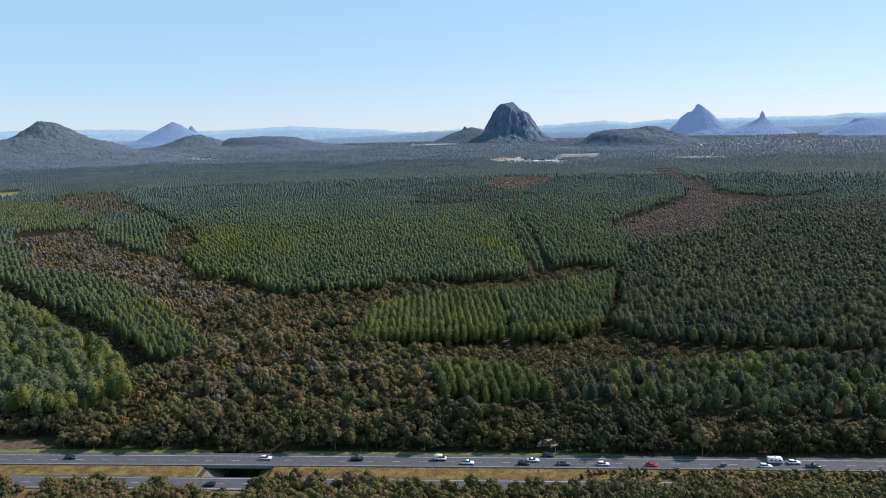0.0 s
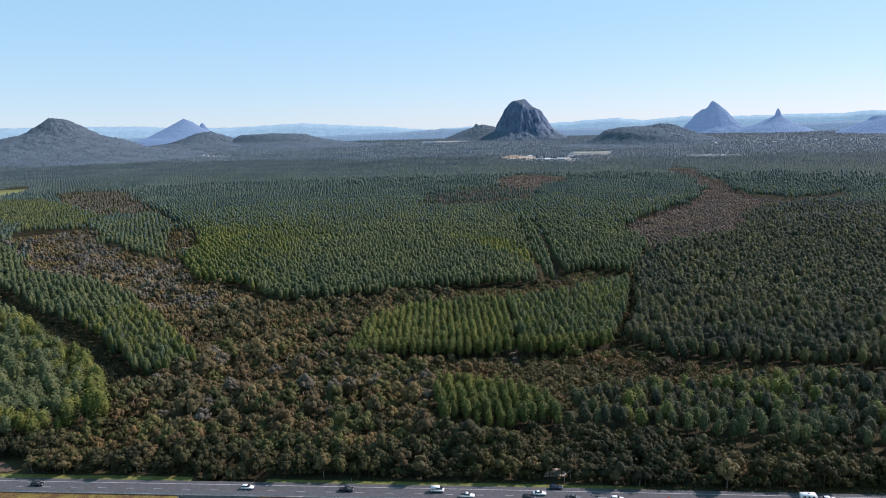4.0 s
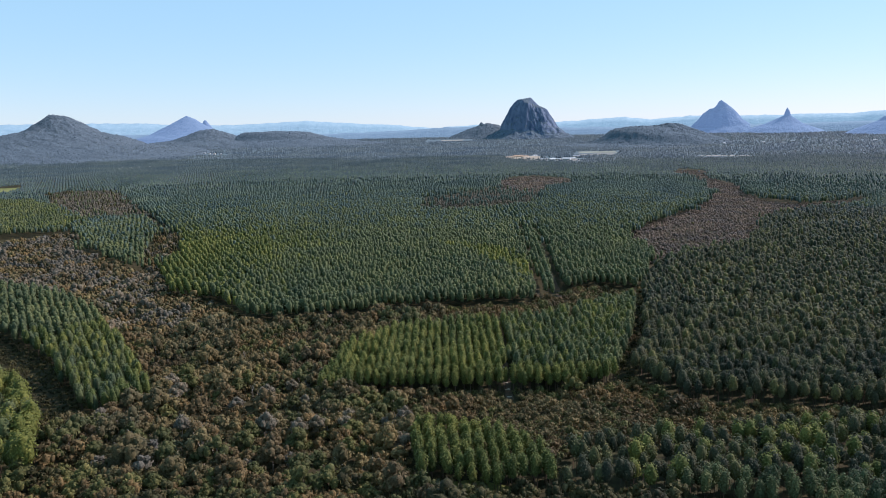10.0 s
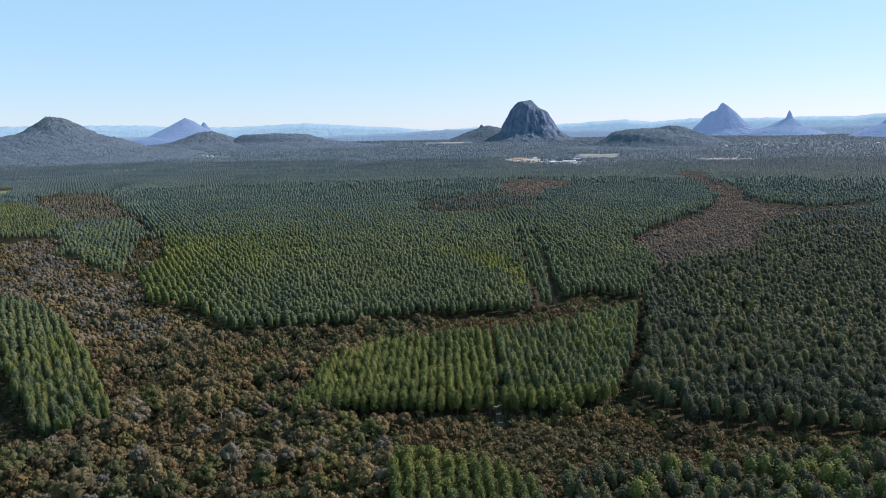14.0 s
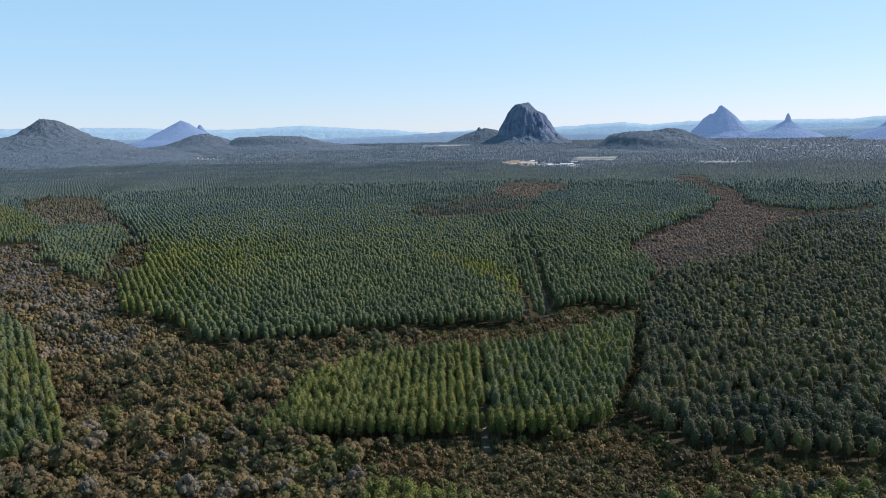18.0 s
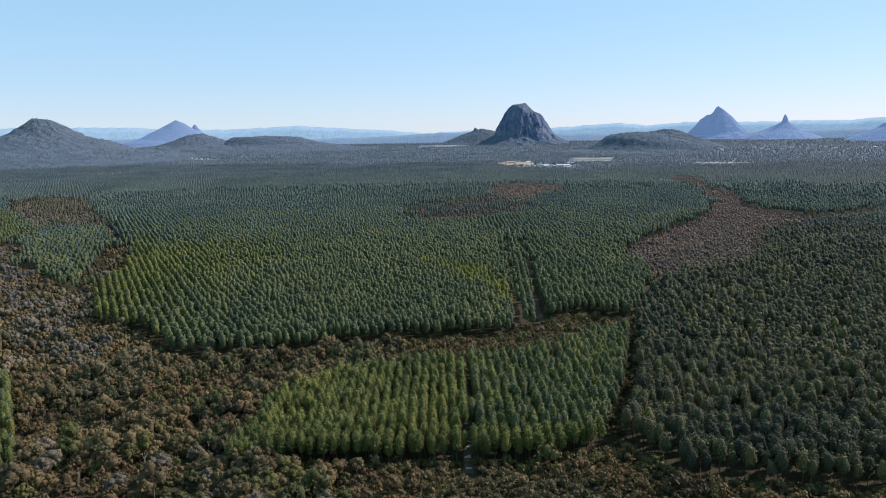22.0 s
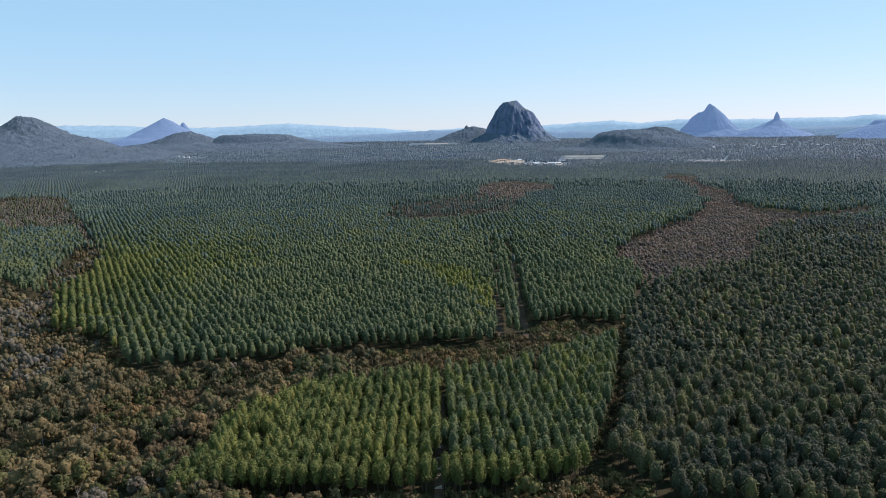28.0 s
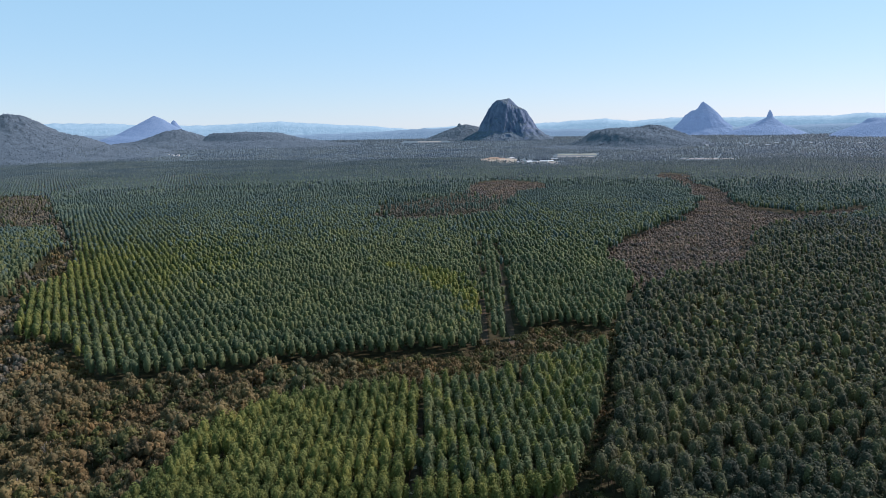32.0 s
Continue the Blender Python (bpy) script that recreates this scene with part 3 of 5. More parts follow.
BLOCKS = [
    ("pine_block_west", BLOCK_WEST, 40, 5.4, 4.8, PINE, "mature green pine plantation beside the ride", (0.9, 1.4)),
    ("pine_block_ride", BLOCK_RIDE, 35, 4.4, 2.8, PINE, "green pine plantation in slanting rows beside a track", (0.8, 1.05)),
    ("pine_block_centre", BLOCK_CENTRE, 30, 4.8, 2.9, PINE, "broad green pine plantation in slanting rows", (0.85, 1.1)),
    ("pine_block_patch", BLOCK_PATCH, 26, 4.8, 3.2, PINE, "separate patch of green pines among grey scrub", (0.8, 1.1)),
    ("pine_block_pale_far", BLOCK_PALE, 20, 5.4, 3.8, PINE_YOUNG, "pale yellow-green pine stand beyond the scrub", (0.8, 1.1)),
    ("pine_block_strip", BLOCK_STRIP, 0, 3.9, 2.8, PINE, "narrow belt of pines between two forest tracks", (0.85, 1.1)),
    ("pine_block_rows", BLOCK_ROWS, 4, 4.0, 2.9, PINE_YOUNG, "bright green pine plantation in straight rows", (0.85, 1.1)),
    ("pine_block_rows_east", BLOCK_ROWS_EAST, 4, 4.0, 2.9, PINE, "bright green pine rows beside a narrow track", (0.85, 1.1)),
    ("pine_block_east", BLOCK_EAST, 6, 4.7, 4.0, PINE_DARK, "dark blue-green mature pine plantation", (0.8, 1.15)),
    ("pine_block_north", BLOCK_NORTH, 3, 4.6, 3.1, PINE, "green pine plantation beyond the forest tracks", (0.85, 1.1)),
    ("pine_block_small", BLOCK_SMALL, 8, 4.3, 3.0, PINE_YOUNG, "small stand of green pines with bare trunks", (0.85, 1.05)),
    ("pine_block_roadside", BLOCK_ROADSIDE, 6, 5.2, 4.4, PINE_DARK, "dark green pine plantation near the highway", (0.8, 1.1)),
]


def on_track(p):
    """The two forest tracks either side of the pine belt, and the lane that leads to them."""
    x, y = p[:, 0], p[:, 1]
    return ((x > 41.0) & (x < 45.6) & (y > 560) & (y < 790)) | ((x > 56.0) & (x < 62.0) & (y > 530) & (y < 870)) | ((x > 56.2) & (x < 59.8) & (y > 465) & (y <= 530))


LONE = {}
for i, (name, poly, angle, row, step, leaf, label, size) in enumerate(BLOCKS):
    loose = {"pine_block_west": 1.7, "pine_block_ride": 0.8, "pine_block_east": 0.95, "pine_block_roadside": 1.3, "pine_block_centre": 0.55, "pine_block_north": 0.6, "pine_block_patch": 0.8, "pine_block_pale_far": 1.0}.get(name, 0.45)
    p = rows(bounds(poly), angle, row, step, 100 + i, loose)
    rag = 9.0 if name in ("pine_block_patch", "pine_block_pale_far", "pine_block_north", "pine_block_centre") else (0.6 if name in ("pine_block_rows", "pine_block_rows_east", "pine_block_strip") else 2.5)
    far_side = np.clip((range_of(p) - 430) / 300, 0.32, 1)[:, None]
    p = p[inside(p + (ragged(p, rag) - p) * far_side, poly) & in_view(p)]
    p = p[~on_track(p)]
    for key, block, front in (("small", BLOCK_SMALL, 330), ("rows", BLOCK_ROWS, 391), ("rows", BLOCK_ROWS_EAST, 393), ("roadside", BLOCK_ROADSIDE, 288)):
        if poly is block:
            lone = (p[:, 1] < front) & (p[:, 0] < 130)
            LONE[key] = np.vstack([LONE.get(key, p[:0]), p[lone]])
            p = p[~lone]
    p = outside(p, [BLOCK_HOLE, SCRUB_POCKET, SCRUB_FAR_WEST])
    if name == "pine_block_centre":
        yellow = inside(ragged(p, 7.0, 25.0), YELLOW) & (np.random.default_rng(11).uniform(0, 1, len(p)) < 0.88)
        pale = yellow | (p[:, 0] + np.random.default_rng(6).normal(0, 30, len(p)) < -175) & (p[:, 1] + np.random.default_rng(7).normal(0, 45, len(p)) < 840)
        for part_name, keep in (("pine_block_pale", yellow), ("pine_block_pale_west", pale & ~yellow)):
            planted(part_name, PINES_MID, p[keep], [BARK, OPEN[PINE_PALE if part_name == "pine_block_pale" else PINE_YOUNG]], 230, (0.8, 1.05), "yellow-green younger pines inside the plantation")
        p = p[~pale]
    d = range_of(p)
    if name == "pine_block_pale_far":
        dull = np.random.default_rng(12).uniform(0, 1, len(p)) < 0.75
        planted("pine_block_dull", PINES_FAR, p[dull], [BARK, PINE], 241, size, label)
        p, d = p[~dull], d[~dull]
    # further trees more often take the haze-tinted copy of their leaf colour
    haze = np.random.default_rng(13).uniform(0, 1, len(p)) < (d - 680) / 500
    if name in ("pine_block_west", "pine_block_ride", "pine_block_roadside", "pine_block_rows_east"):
        # paler leaf colours: a painted sunlit fringe along the ride, an even mix elsewhere
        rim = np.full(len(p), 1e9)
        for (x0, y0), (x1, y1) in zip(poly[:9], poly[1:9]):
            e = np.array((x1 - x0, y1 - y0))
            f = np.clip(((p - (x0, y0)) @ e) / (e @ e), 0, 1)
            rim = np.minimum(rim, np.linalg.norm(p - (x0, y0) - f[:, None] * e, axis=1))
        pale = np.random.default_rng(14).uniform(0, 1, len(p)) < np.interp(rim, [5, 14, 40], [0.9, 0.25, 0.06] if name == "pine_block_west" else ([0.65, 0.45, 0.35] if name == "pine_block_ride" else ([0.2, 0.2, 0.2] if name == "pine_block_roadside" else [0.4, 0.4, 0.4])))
        planted(name + "_sunlit", PINES if name in ("pine_block_ride", "pine_block_rows_east") else PINES_WIDE, p[pale & (d < 430)], [BARK, OPEN[PINE_PALE if name == "pine_block_west" else PINE_YOUNG]], 251, size, "paler yellow-green pines among darker ones, painting sunlight where they fringe the ride")
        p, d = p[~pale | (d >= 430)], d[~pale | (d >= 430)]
        haze = d < 0
    blue = {PINE: HAZED_PINE, PINE_DARK: HAZED_OLD_PINE}.get(leaf, leaf)
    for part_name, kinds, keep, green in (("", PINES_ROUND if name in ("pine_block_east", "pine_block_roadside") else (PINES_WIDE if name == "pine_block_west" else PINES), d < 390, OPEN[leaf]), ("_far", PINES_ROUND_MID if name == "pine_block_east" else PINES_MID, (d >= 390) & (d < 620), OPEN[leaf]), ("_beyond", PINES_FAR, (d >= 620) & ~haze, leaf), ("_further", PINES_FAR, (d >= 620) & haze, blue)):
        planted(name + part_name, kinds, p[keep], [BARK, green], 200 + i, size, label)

# plantation that goes on to the foot of the hills, cut up by rides
p = []
for k, angle in enumerate((12, 31, -8, 22)):
    q = rows((-1900, 560, 1300, 2650), angle, 5.6, 4.2, 150 + k, 0.95)
    q = q[in_view(q)]
    cu, cv = (q[:, 0] * 0.98 + q[:, 1] * 0.2) / 420, (q[:, 1] * 0.97 - q[:, 0] * 0.25) / 520
    cell = (np.floor(cu) * 2 + np.floor(cv) * 3).astype(int) % 4
    open_ride = np.abs(cv % 1 - 0.5) > 0.495
    p.append(q[(cell == k) & ~open_ride])
p = np.vstack(p)
far_edge = plantation_end(p[:, 0])
p = p[p[:, 1] < far_edge + np.random.default_rng(20).exponential(70, len(p)) - 60]
p = p[outside_mask(ragged(p, 9.0), [b[1] for b in BLOCKS] + SCRUBS)]
p = p[(p[:, 1] > 640) | (p[:, 0] < -420)]
p = p[(range_of(p) < 1250) | (np.random.default_rng(4).uniform(0, 1, len(p)) < np.interp(range_of(p), [1250, 2400], [0.8, 0.55]))]
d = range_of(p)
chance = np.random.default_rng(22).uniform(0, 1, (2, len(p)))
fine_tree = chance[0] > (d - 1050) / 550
# leaf colour by distance: plain pine, then haze-blue, then the far haze-blue
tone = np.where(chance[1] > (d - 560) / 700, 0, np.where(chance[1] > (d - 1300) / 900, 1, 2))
for i, (name, leaf, label) in enumerate((("pine_plantation_middle", PINE, "green pine plantation in long rows"), ("pine_plantation_further", HAZED_PINE, "pine plantation in the middle distance, blue-green with painted haze"), ("pine_plantation_furthest", FAR_HAZED_PINE, "distant pine plantation reaching to the hills, blue-green with painted haze"))):
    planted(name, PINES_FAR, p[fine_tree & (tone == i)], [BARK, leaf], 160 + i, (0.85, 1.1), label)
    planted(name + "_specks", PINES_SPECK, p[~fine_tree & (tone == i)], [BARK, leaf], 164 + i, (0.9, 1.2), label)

# native woodland along the creek, scrub strips between the blocks
p = wild((-580, 252, 420, 900), 4.2, 170)
p = p[in_view(p)]
pocket = p[inside(p, SCRUB_POCKET)]
p = np.vstack([outside(outside(p, [b[1] for b in BLOCKS] + [HEATH_EAST, SCRUB_FAR_WEST]), [SCRUB_POCKET]), pocket])
p = p[(p[:, 1] < 640) | inside(p, SCRUB_WEST) | inside(p, SCRUB_POCKET)]
p = p[p[:, 1] > road_y(p[:, 0]) + np.where(p[:, 0] < -165, 18, np.where(p[:, 0] < 40, 8.4, 6.6))]
# tracks stay open
p = p[~((np.abs(p[:, 0] - 43) < 2.6) | (np.abs(p[:, 0] - 58.8) < 2.4)) | (p[:, 1] < 566)]
p = p[~((np.abs(p[:, 0] - 18 + (p[:, 1] - 376) * 0.05) < 4.2) & (p[:, 1] > 372) & (p[:, 1] < 474))]
p = outside(p, [CORRIDOR, GAP_EAST])
p = p[(range_of(p) < 900) & ((range_of(p) < 400) | (np.random.default_rng(17).uniform(0, 1, len(p)) < 0.72))]
tall = (np.sin(p[:, 0] * 0.06 + 1) * np.sin(p[:, 1] * 0.05) + np.random.default_rng(3).normal(0, 0.5, len(p)) > -0.1) & (p[:, 0] < -20) | inside(p, SCRUB_WEST)
scrub = ~tall
road_side = (p[:, 1] < road_y(p[:, 0]) + 42)
LONE["creek"] = p[tall & ~road_side & (p[:, 1] < 392) & (p[:, 0] > -155)][::3]
LONE["edge"] = p[road_side & (p[:, 1] < road_y(p[:, 0]) + 18) & (p[:, 0] > -190)][::2]
near_front = np.vstack([wild((-185, 207, 36, 225), 3.3, 178), wild((36, 205, 152, 222), 5.0, 179)])
near_front = near_front[(near_front[:, 1] < road_y(near_front[:, 0]) - 24.5) & ((near_front[:, 0] > -78) | (np.abs((near_front[:, 0] + 150) % 34 - 17) < 14))]
LONE["front"] = near_front
stay = np.ones(len(p), bool)
for key in ("creek", "edge"):
    stay &= ~(p[:, None, :] == LONE[key][None]).all(2).any(1)
p, tall, scrub, road_side = p[stay], tall[stay], scrub[stay], road_side[stay]
d = range_of(p)
mood = np.random.default_rng(8).uniform(0, 1, len(p)) * 0.6 + 0.2 + 0.5 * np.sin(p[:, 0] * 0.07 + np.sin(p[:, 1] * 0.05)) * np.sin(p[:, 1] * 0.063 + 1)
grey, rusty = mood < 0.52, mood > 0.72
olive = ~grey & ~rusty


def crown_sizes(p, seed):
    """Old and young growth in patches, with a few giants."""
    big = 0.5 + 0.5 * np.sin(p[:, 0] / 9 + 2 * np.sin(p[:, 1] / 14)) * np.sin(p[:, 1] / 8 + seed)
    r = np.random.default_rng(seed)
    return 0.72 + 0.55 * big * r.uniform(0.4, 1.0, len(p)) + 0.5 * (r.uniform(0, 1, len(p)) > 0.93)


grown = crown_sizes(p, 5)
silver = np.random.default_rng(23).uniform(0, 1, len(p)) < np.interp(d, [400, 620], [0.3, 0.75])
for name, kinds, keep, mats, seed, size, label in (
        ("creek_woodland_rusty", GUMS, tall & rusty & ~road_side & (d < 400), [PALE_BARK, OPEN[RUST]], 175, (0.55, 1.1), "rusty brown paperbark trees along the creek"),
        ("creek_woodland_olive", GUMS, tall & olive & ~road_side & (d < 400), [PALE_BARK, OPEN[WATTLE]], 176, (0.55, 1.15), "olive wattle trees along the creek"),
        ("creek_woodland", GUMS, tall & grey & ~road_side & (d < 400), [PALE_BARK, OPEN[GUM]], 171, (0.6, 1.2), "grey-brown gum and paperbark woodland along the creek"),
        ("creek_woodland_far", GUMS_MID, tall & grey & ~road_side & (d >= 400) & silver, [PALE_BARK, GREY_GUM], 172, (0.6, 1.1), "grey-brown gum woodland between the plantations"),
        ("creek_woodland_far_rusty", GUMS_MID, tall & (rusty | (grey & ~silver)) & ~road_side & (d >= 400), [PALE_BARK, GUM], 178, (0.5, 1.0), "brown paperbark woodland between the plantations"),
        ("creek_woodland_far_olive", GUMS_MID, tall & olive & ~road_side & (d >= 400), [PALE_BARK, RUST], 179, (0.5, 1.0), "olive-brown woodland between the plantations"),
        ("olive_scrub", BUSHES, scrub & olive & ~road_side, [PALE_BARK, OPEN[WATTLE]], 177, (0.8, 1.6), "olive green scrub between the pine blocks"),
        ("rusty_scrub", BUSHES, scrub & rusty & ~road_side, [PALE_BARK, OPEN[RUST]], 173, (0.8, 1.6), "rusty brown scrub between the pine blocks"),
        ("grey_scrub", BUSHES, scrub & grey & ~road_side, [PALE_BARK, OPEN[GUM]], 189, (0.75, 1.5), "grey-brown scrub between the pine blocks")):
    planted(name, kinds, p[keep], mats, seed, size, label, scales=grown[keep])
# low shrubs that close the ground between the blocks
q = wild((-230, 318, 330, 610), 2.7, 176)
q = q[in_view(q) & (q[:, 1] > road_y(q[:, 0]) + 42) & ((q[:, 0] > -75) | (q[:, 1] > 470 - 0.4 * (q[:, 0] + 75)))]
q = q[~on_track(q)]
q = q[outside_mask(q - (0, 4.5), [b[1] for b in BLOCKS]) & ~inside(q, GAP_EAST)]
q = q[~((np.abs(q[:, 0] - 18 + (q[:, 1] - 376) * 0.05) < 3.0) & (q[:, 1] > 366) & (q[:, 1] < 474))]
mix = np.random.default_rng(25).choice(3, len(q), p=(0.32, 0.48, 0.2))
for i, (name, leaf, label) in enumerate((("low_rusty_shrubs", RUST, "low rusty shrubs between the pine blocks"), ("low_olive_shrubs", WATTLE, "low olive shrubs between the pine blocks"), ("low_grey_shrubs", GUM, "low grey-brown shrubs between the pine blocks"))):
    planted(name, SHRUBS, q[mix == i], [BARK, OPEN[leaf]], 340 + i, (0.6, 1.05), label)
# a dense thicket, darkened as shade, that closes the foot of the roadside trees
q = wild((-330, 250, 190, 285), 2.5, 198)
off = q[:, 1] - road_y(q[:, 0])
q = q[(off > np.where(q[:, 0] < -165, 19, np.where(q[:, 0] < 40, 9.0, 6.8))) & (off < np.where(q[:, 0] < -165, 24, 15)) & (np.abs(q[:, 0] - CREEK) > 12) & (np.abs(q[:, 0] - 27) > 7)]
planted("roadside_thicket", BUSHES, q, [BARK, OPEN[SHADED_WATTLE]], 199, (0.65, 1.15), "olive undergrowth at the foot of the roadside trees, shade in its leaf colour")
# low dark growth added as shade in ride and gap beside the eastern block
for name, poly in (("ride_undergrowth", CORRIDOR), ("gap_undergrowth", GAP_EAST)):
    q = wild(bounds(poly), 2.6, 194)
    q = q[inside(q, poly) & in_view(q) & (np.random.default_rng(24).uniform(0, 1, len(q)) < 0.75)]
    planted(name, SHRUBS, q, [BARK, OPEN[SHADED_WATTLE]], 195, (0.5, 1.0), "low dark undergrowth added to paint shade in a gap between pine blocks")
# rank growth before the southern carriageway
q = wild((36, 196, 175, 226), 2.3, 197)
off = q[:, 1] - road_y(q[:, 0])
q = q[(off < -23.8) & (off > -36)]
mix = np.random.default_rng(15).choice(3, len(q), p=(0.6, 0.25, 0.15))
for i, (name, leaf, label) in enumerate((("front_thicket", WATTLE, "dense olive bushes before the highway"), ("front_thicket_brown", RUST, "brownish bushes before the highway"), ("front_thicket_grey", GUM, "grey-green bushes before the highway"))):
    planted(name, BUSHES, q[mix == i], [BARK, OPEN[leaf]], 260 + i, (1.25, 1.75), label)
q = wild((30, 222, 190, 245), 1.7, 196)
off = q[:, 1] - road_y(q[:, 0])
q = q[(off < -6.4) & (off > -13.4) & (np.random.default_rng(16).uniform(0, 1, len(q)) < np.interp(q[:, 0], [30, 62], [0.05, 0.95]))]
mix = np.random.default_rng(18).choice(2, len(q), p=(0.55, 0.45))
for i, leaf in enumerate((WATTLE, RUST)):
    planted("median_scrub", HEATHS, q[mix == i], [BARK, leaf], 265 + i, (0.4, 0.72), "low olive-brown scrub on the median")
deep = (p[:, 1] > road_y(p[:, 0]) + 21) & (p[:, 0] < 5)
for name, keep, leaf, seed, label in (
        ("roadside_woodland", road_side & (~deep | (mood < 0.3)), SHADED_WATTLE, 174, "olive wattle and gum thicket beside the highway, shade in its leaf colour"),
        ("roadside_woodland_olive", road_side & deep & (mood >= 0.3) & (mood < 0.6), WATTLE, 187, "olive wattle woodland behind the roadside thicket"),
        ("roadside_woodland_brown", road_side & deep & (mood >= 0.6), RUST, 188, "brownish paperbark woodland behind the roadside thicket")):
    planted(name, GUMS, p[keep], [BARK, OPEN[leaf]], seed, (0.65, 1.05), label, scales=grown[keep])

# heath and scrub patches further away
for i, (name, poly, step, kinds, leaf, label, size) in enumerate([
    ("heath_east", HEATH_EAST, 3.9, HEATHS, HEATH, "brown heath clearing among the pines", (0.6, 1.2)),
    ("heath_north", HEATH_NORTH, 4.0, HEATHS, HEATH, "brown strip of heath between plantations", (0.7, 1.6)),
    ("heath_strip", HEATH_STRIP, 4.0, HEATHS, HEATH, "narrow brown strip of heath between plantations", (0.5, 1.1)),
    ("scrub_north", SCRUB_NORTH, 6.0, GUMS_FAR, GREY_GUM, "grey scrub woodland beside the heath strip", (0.5, 1.0)),
    ("scrub_far_west", SCRUB_FAR_WEST, 5.2, GUMS_FAR, GREY_GUM, "grey-brown gum woodland beyond the plantation", (0.7, 1.1)),
]):
    p = wild(bounds(poly), step, 180 + i)
    p = p[in_view(p)]
    keep = inside(ragged(p, 30.0 if poly is SCRUB_FAR_WEST else 9.0), poly)
    if kinds is HEATHS:
        # the heath runs on under the first trees round it
        for shift in ((0, 0), (9, 0), (-9, 0), (0, 14), (0, -14)):
            keep |= inside(p + shift, poly)
    planted(name, kinds, p[keep], [PALE_BARK, leaf], 185 + i, size, label)

# stray pines and dark trees scattered over the heath and the far scrub
for i, (name, poly, share, kinds, leaf, label) in enumerate((
        ("scrub_north_pines", SCRUB_NORTH, 0.3, PINES_FAR, HAZED_PINE, "pines standing in the grey scrub"),
        ("heath_scrub", HEATH_NORTH, 0.12, GUMS_MID, GREY_GUM, "grey scrub trees on the brown heath patch"),
        ("scrub_far_west_pines", SCRUB_FAR_WEST, 0.08, PINES_FAR, PINE, "pines standing in the grey woodland"),
        ("heath_edge_grey_scrub", HEATH_EAST, 0.02, BUSHES, GREY_GUM, "grey bushes scattered over the heath clearing"),
        ("heath_edge_scrub", HEATH_EAST, 0.025, BUSHES, WATTLE, "olive bushes scattered over the heath clearing"),
        ("scrub_dark_trees", SCRUB_FAR_WEST, 0.1, PINES_FAR, SHADED_WATTLE, "dark trees standing in the grey woodland"),
        ("scrub_dark_pocket", SCRUB_POCKET, 0.2, PINES_FAR, SHADED_WATTLE, "dark trees in a pocket of scrub"),
        ("scrub_dark_west", SCRUB_WEST, 0.05, GUMS_MID, SHADED_WATTLE, "dark trees standing in the grey woodland"))):
    p = wild(bounds(poly), 5.5, 280 + i)
    p = p[in_view(p) & inside(ragged(p, 16.0), poly) & (range_of(p) > 330)]
    clump = np.sin(p[:, 0] / 17 + i) * np.sin(p[:, 1] / 23) * 0.8 + 1
    p = p[np.random.default_rng(290 + i).uniform(0, 1, len(p)) < share * clump]
    planted(name, kinds, p, [BARK, leaf], 300 + i, (0.5, 1.0), label)

# woodland from the plantation's end to the hills
rng = np.random.default_rng(5)
p = wild((-3900, 1700, 2900, 4700), 11.5, 190)
p = p[np.random.default_rng(9).uniform(0, 1, len(p)) < np.interp(np.hypot(p[:, 0], p[:, 1]), [2800, 3600], [0.95, 0.55])]
far_edge = plantation_end(p[:, 0]) - 10
p = p[in_view(p, 100) & (p[:, 1] > far_edge - np.random.default_rng(21).exponential(200, len(p))) & (np.hypot(p[:, 0], p[:, 1]) < 4650)]
p = outside(p, [[(50, 2330), (310, 2330), (320, 2480), (180, 2660), (50, 2600)], [(300, 2670), (450, 2670), (500, 2900), (340, 2920)], [(680, 2400), (850, 2400), (860, 2500), (690, 2560)], [(910, 2240), (1000, 2240), (1000, 2350), (910, 2370)], [(-1310, 3040), (-1090, 3040), (-1090, 3120), (-1310, 3120)], [(-1780, 2320), (-1590, 2320), (-1590, 2490), (-1780, 2490)], [(-350, 3980), (-90, 3980), (-90, 4260), (-350, 4260)]])
planted("distant_woodland", CLUMPS_FAR, p, [BARK, HAZED_WOOD], 191, (0.4, 0.85), "distant woodland below the hills, tinted blue by painted haze")

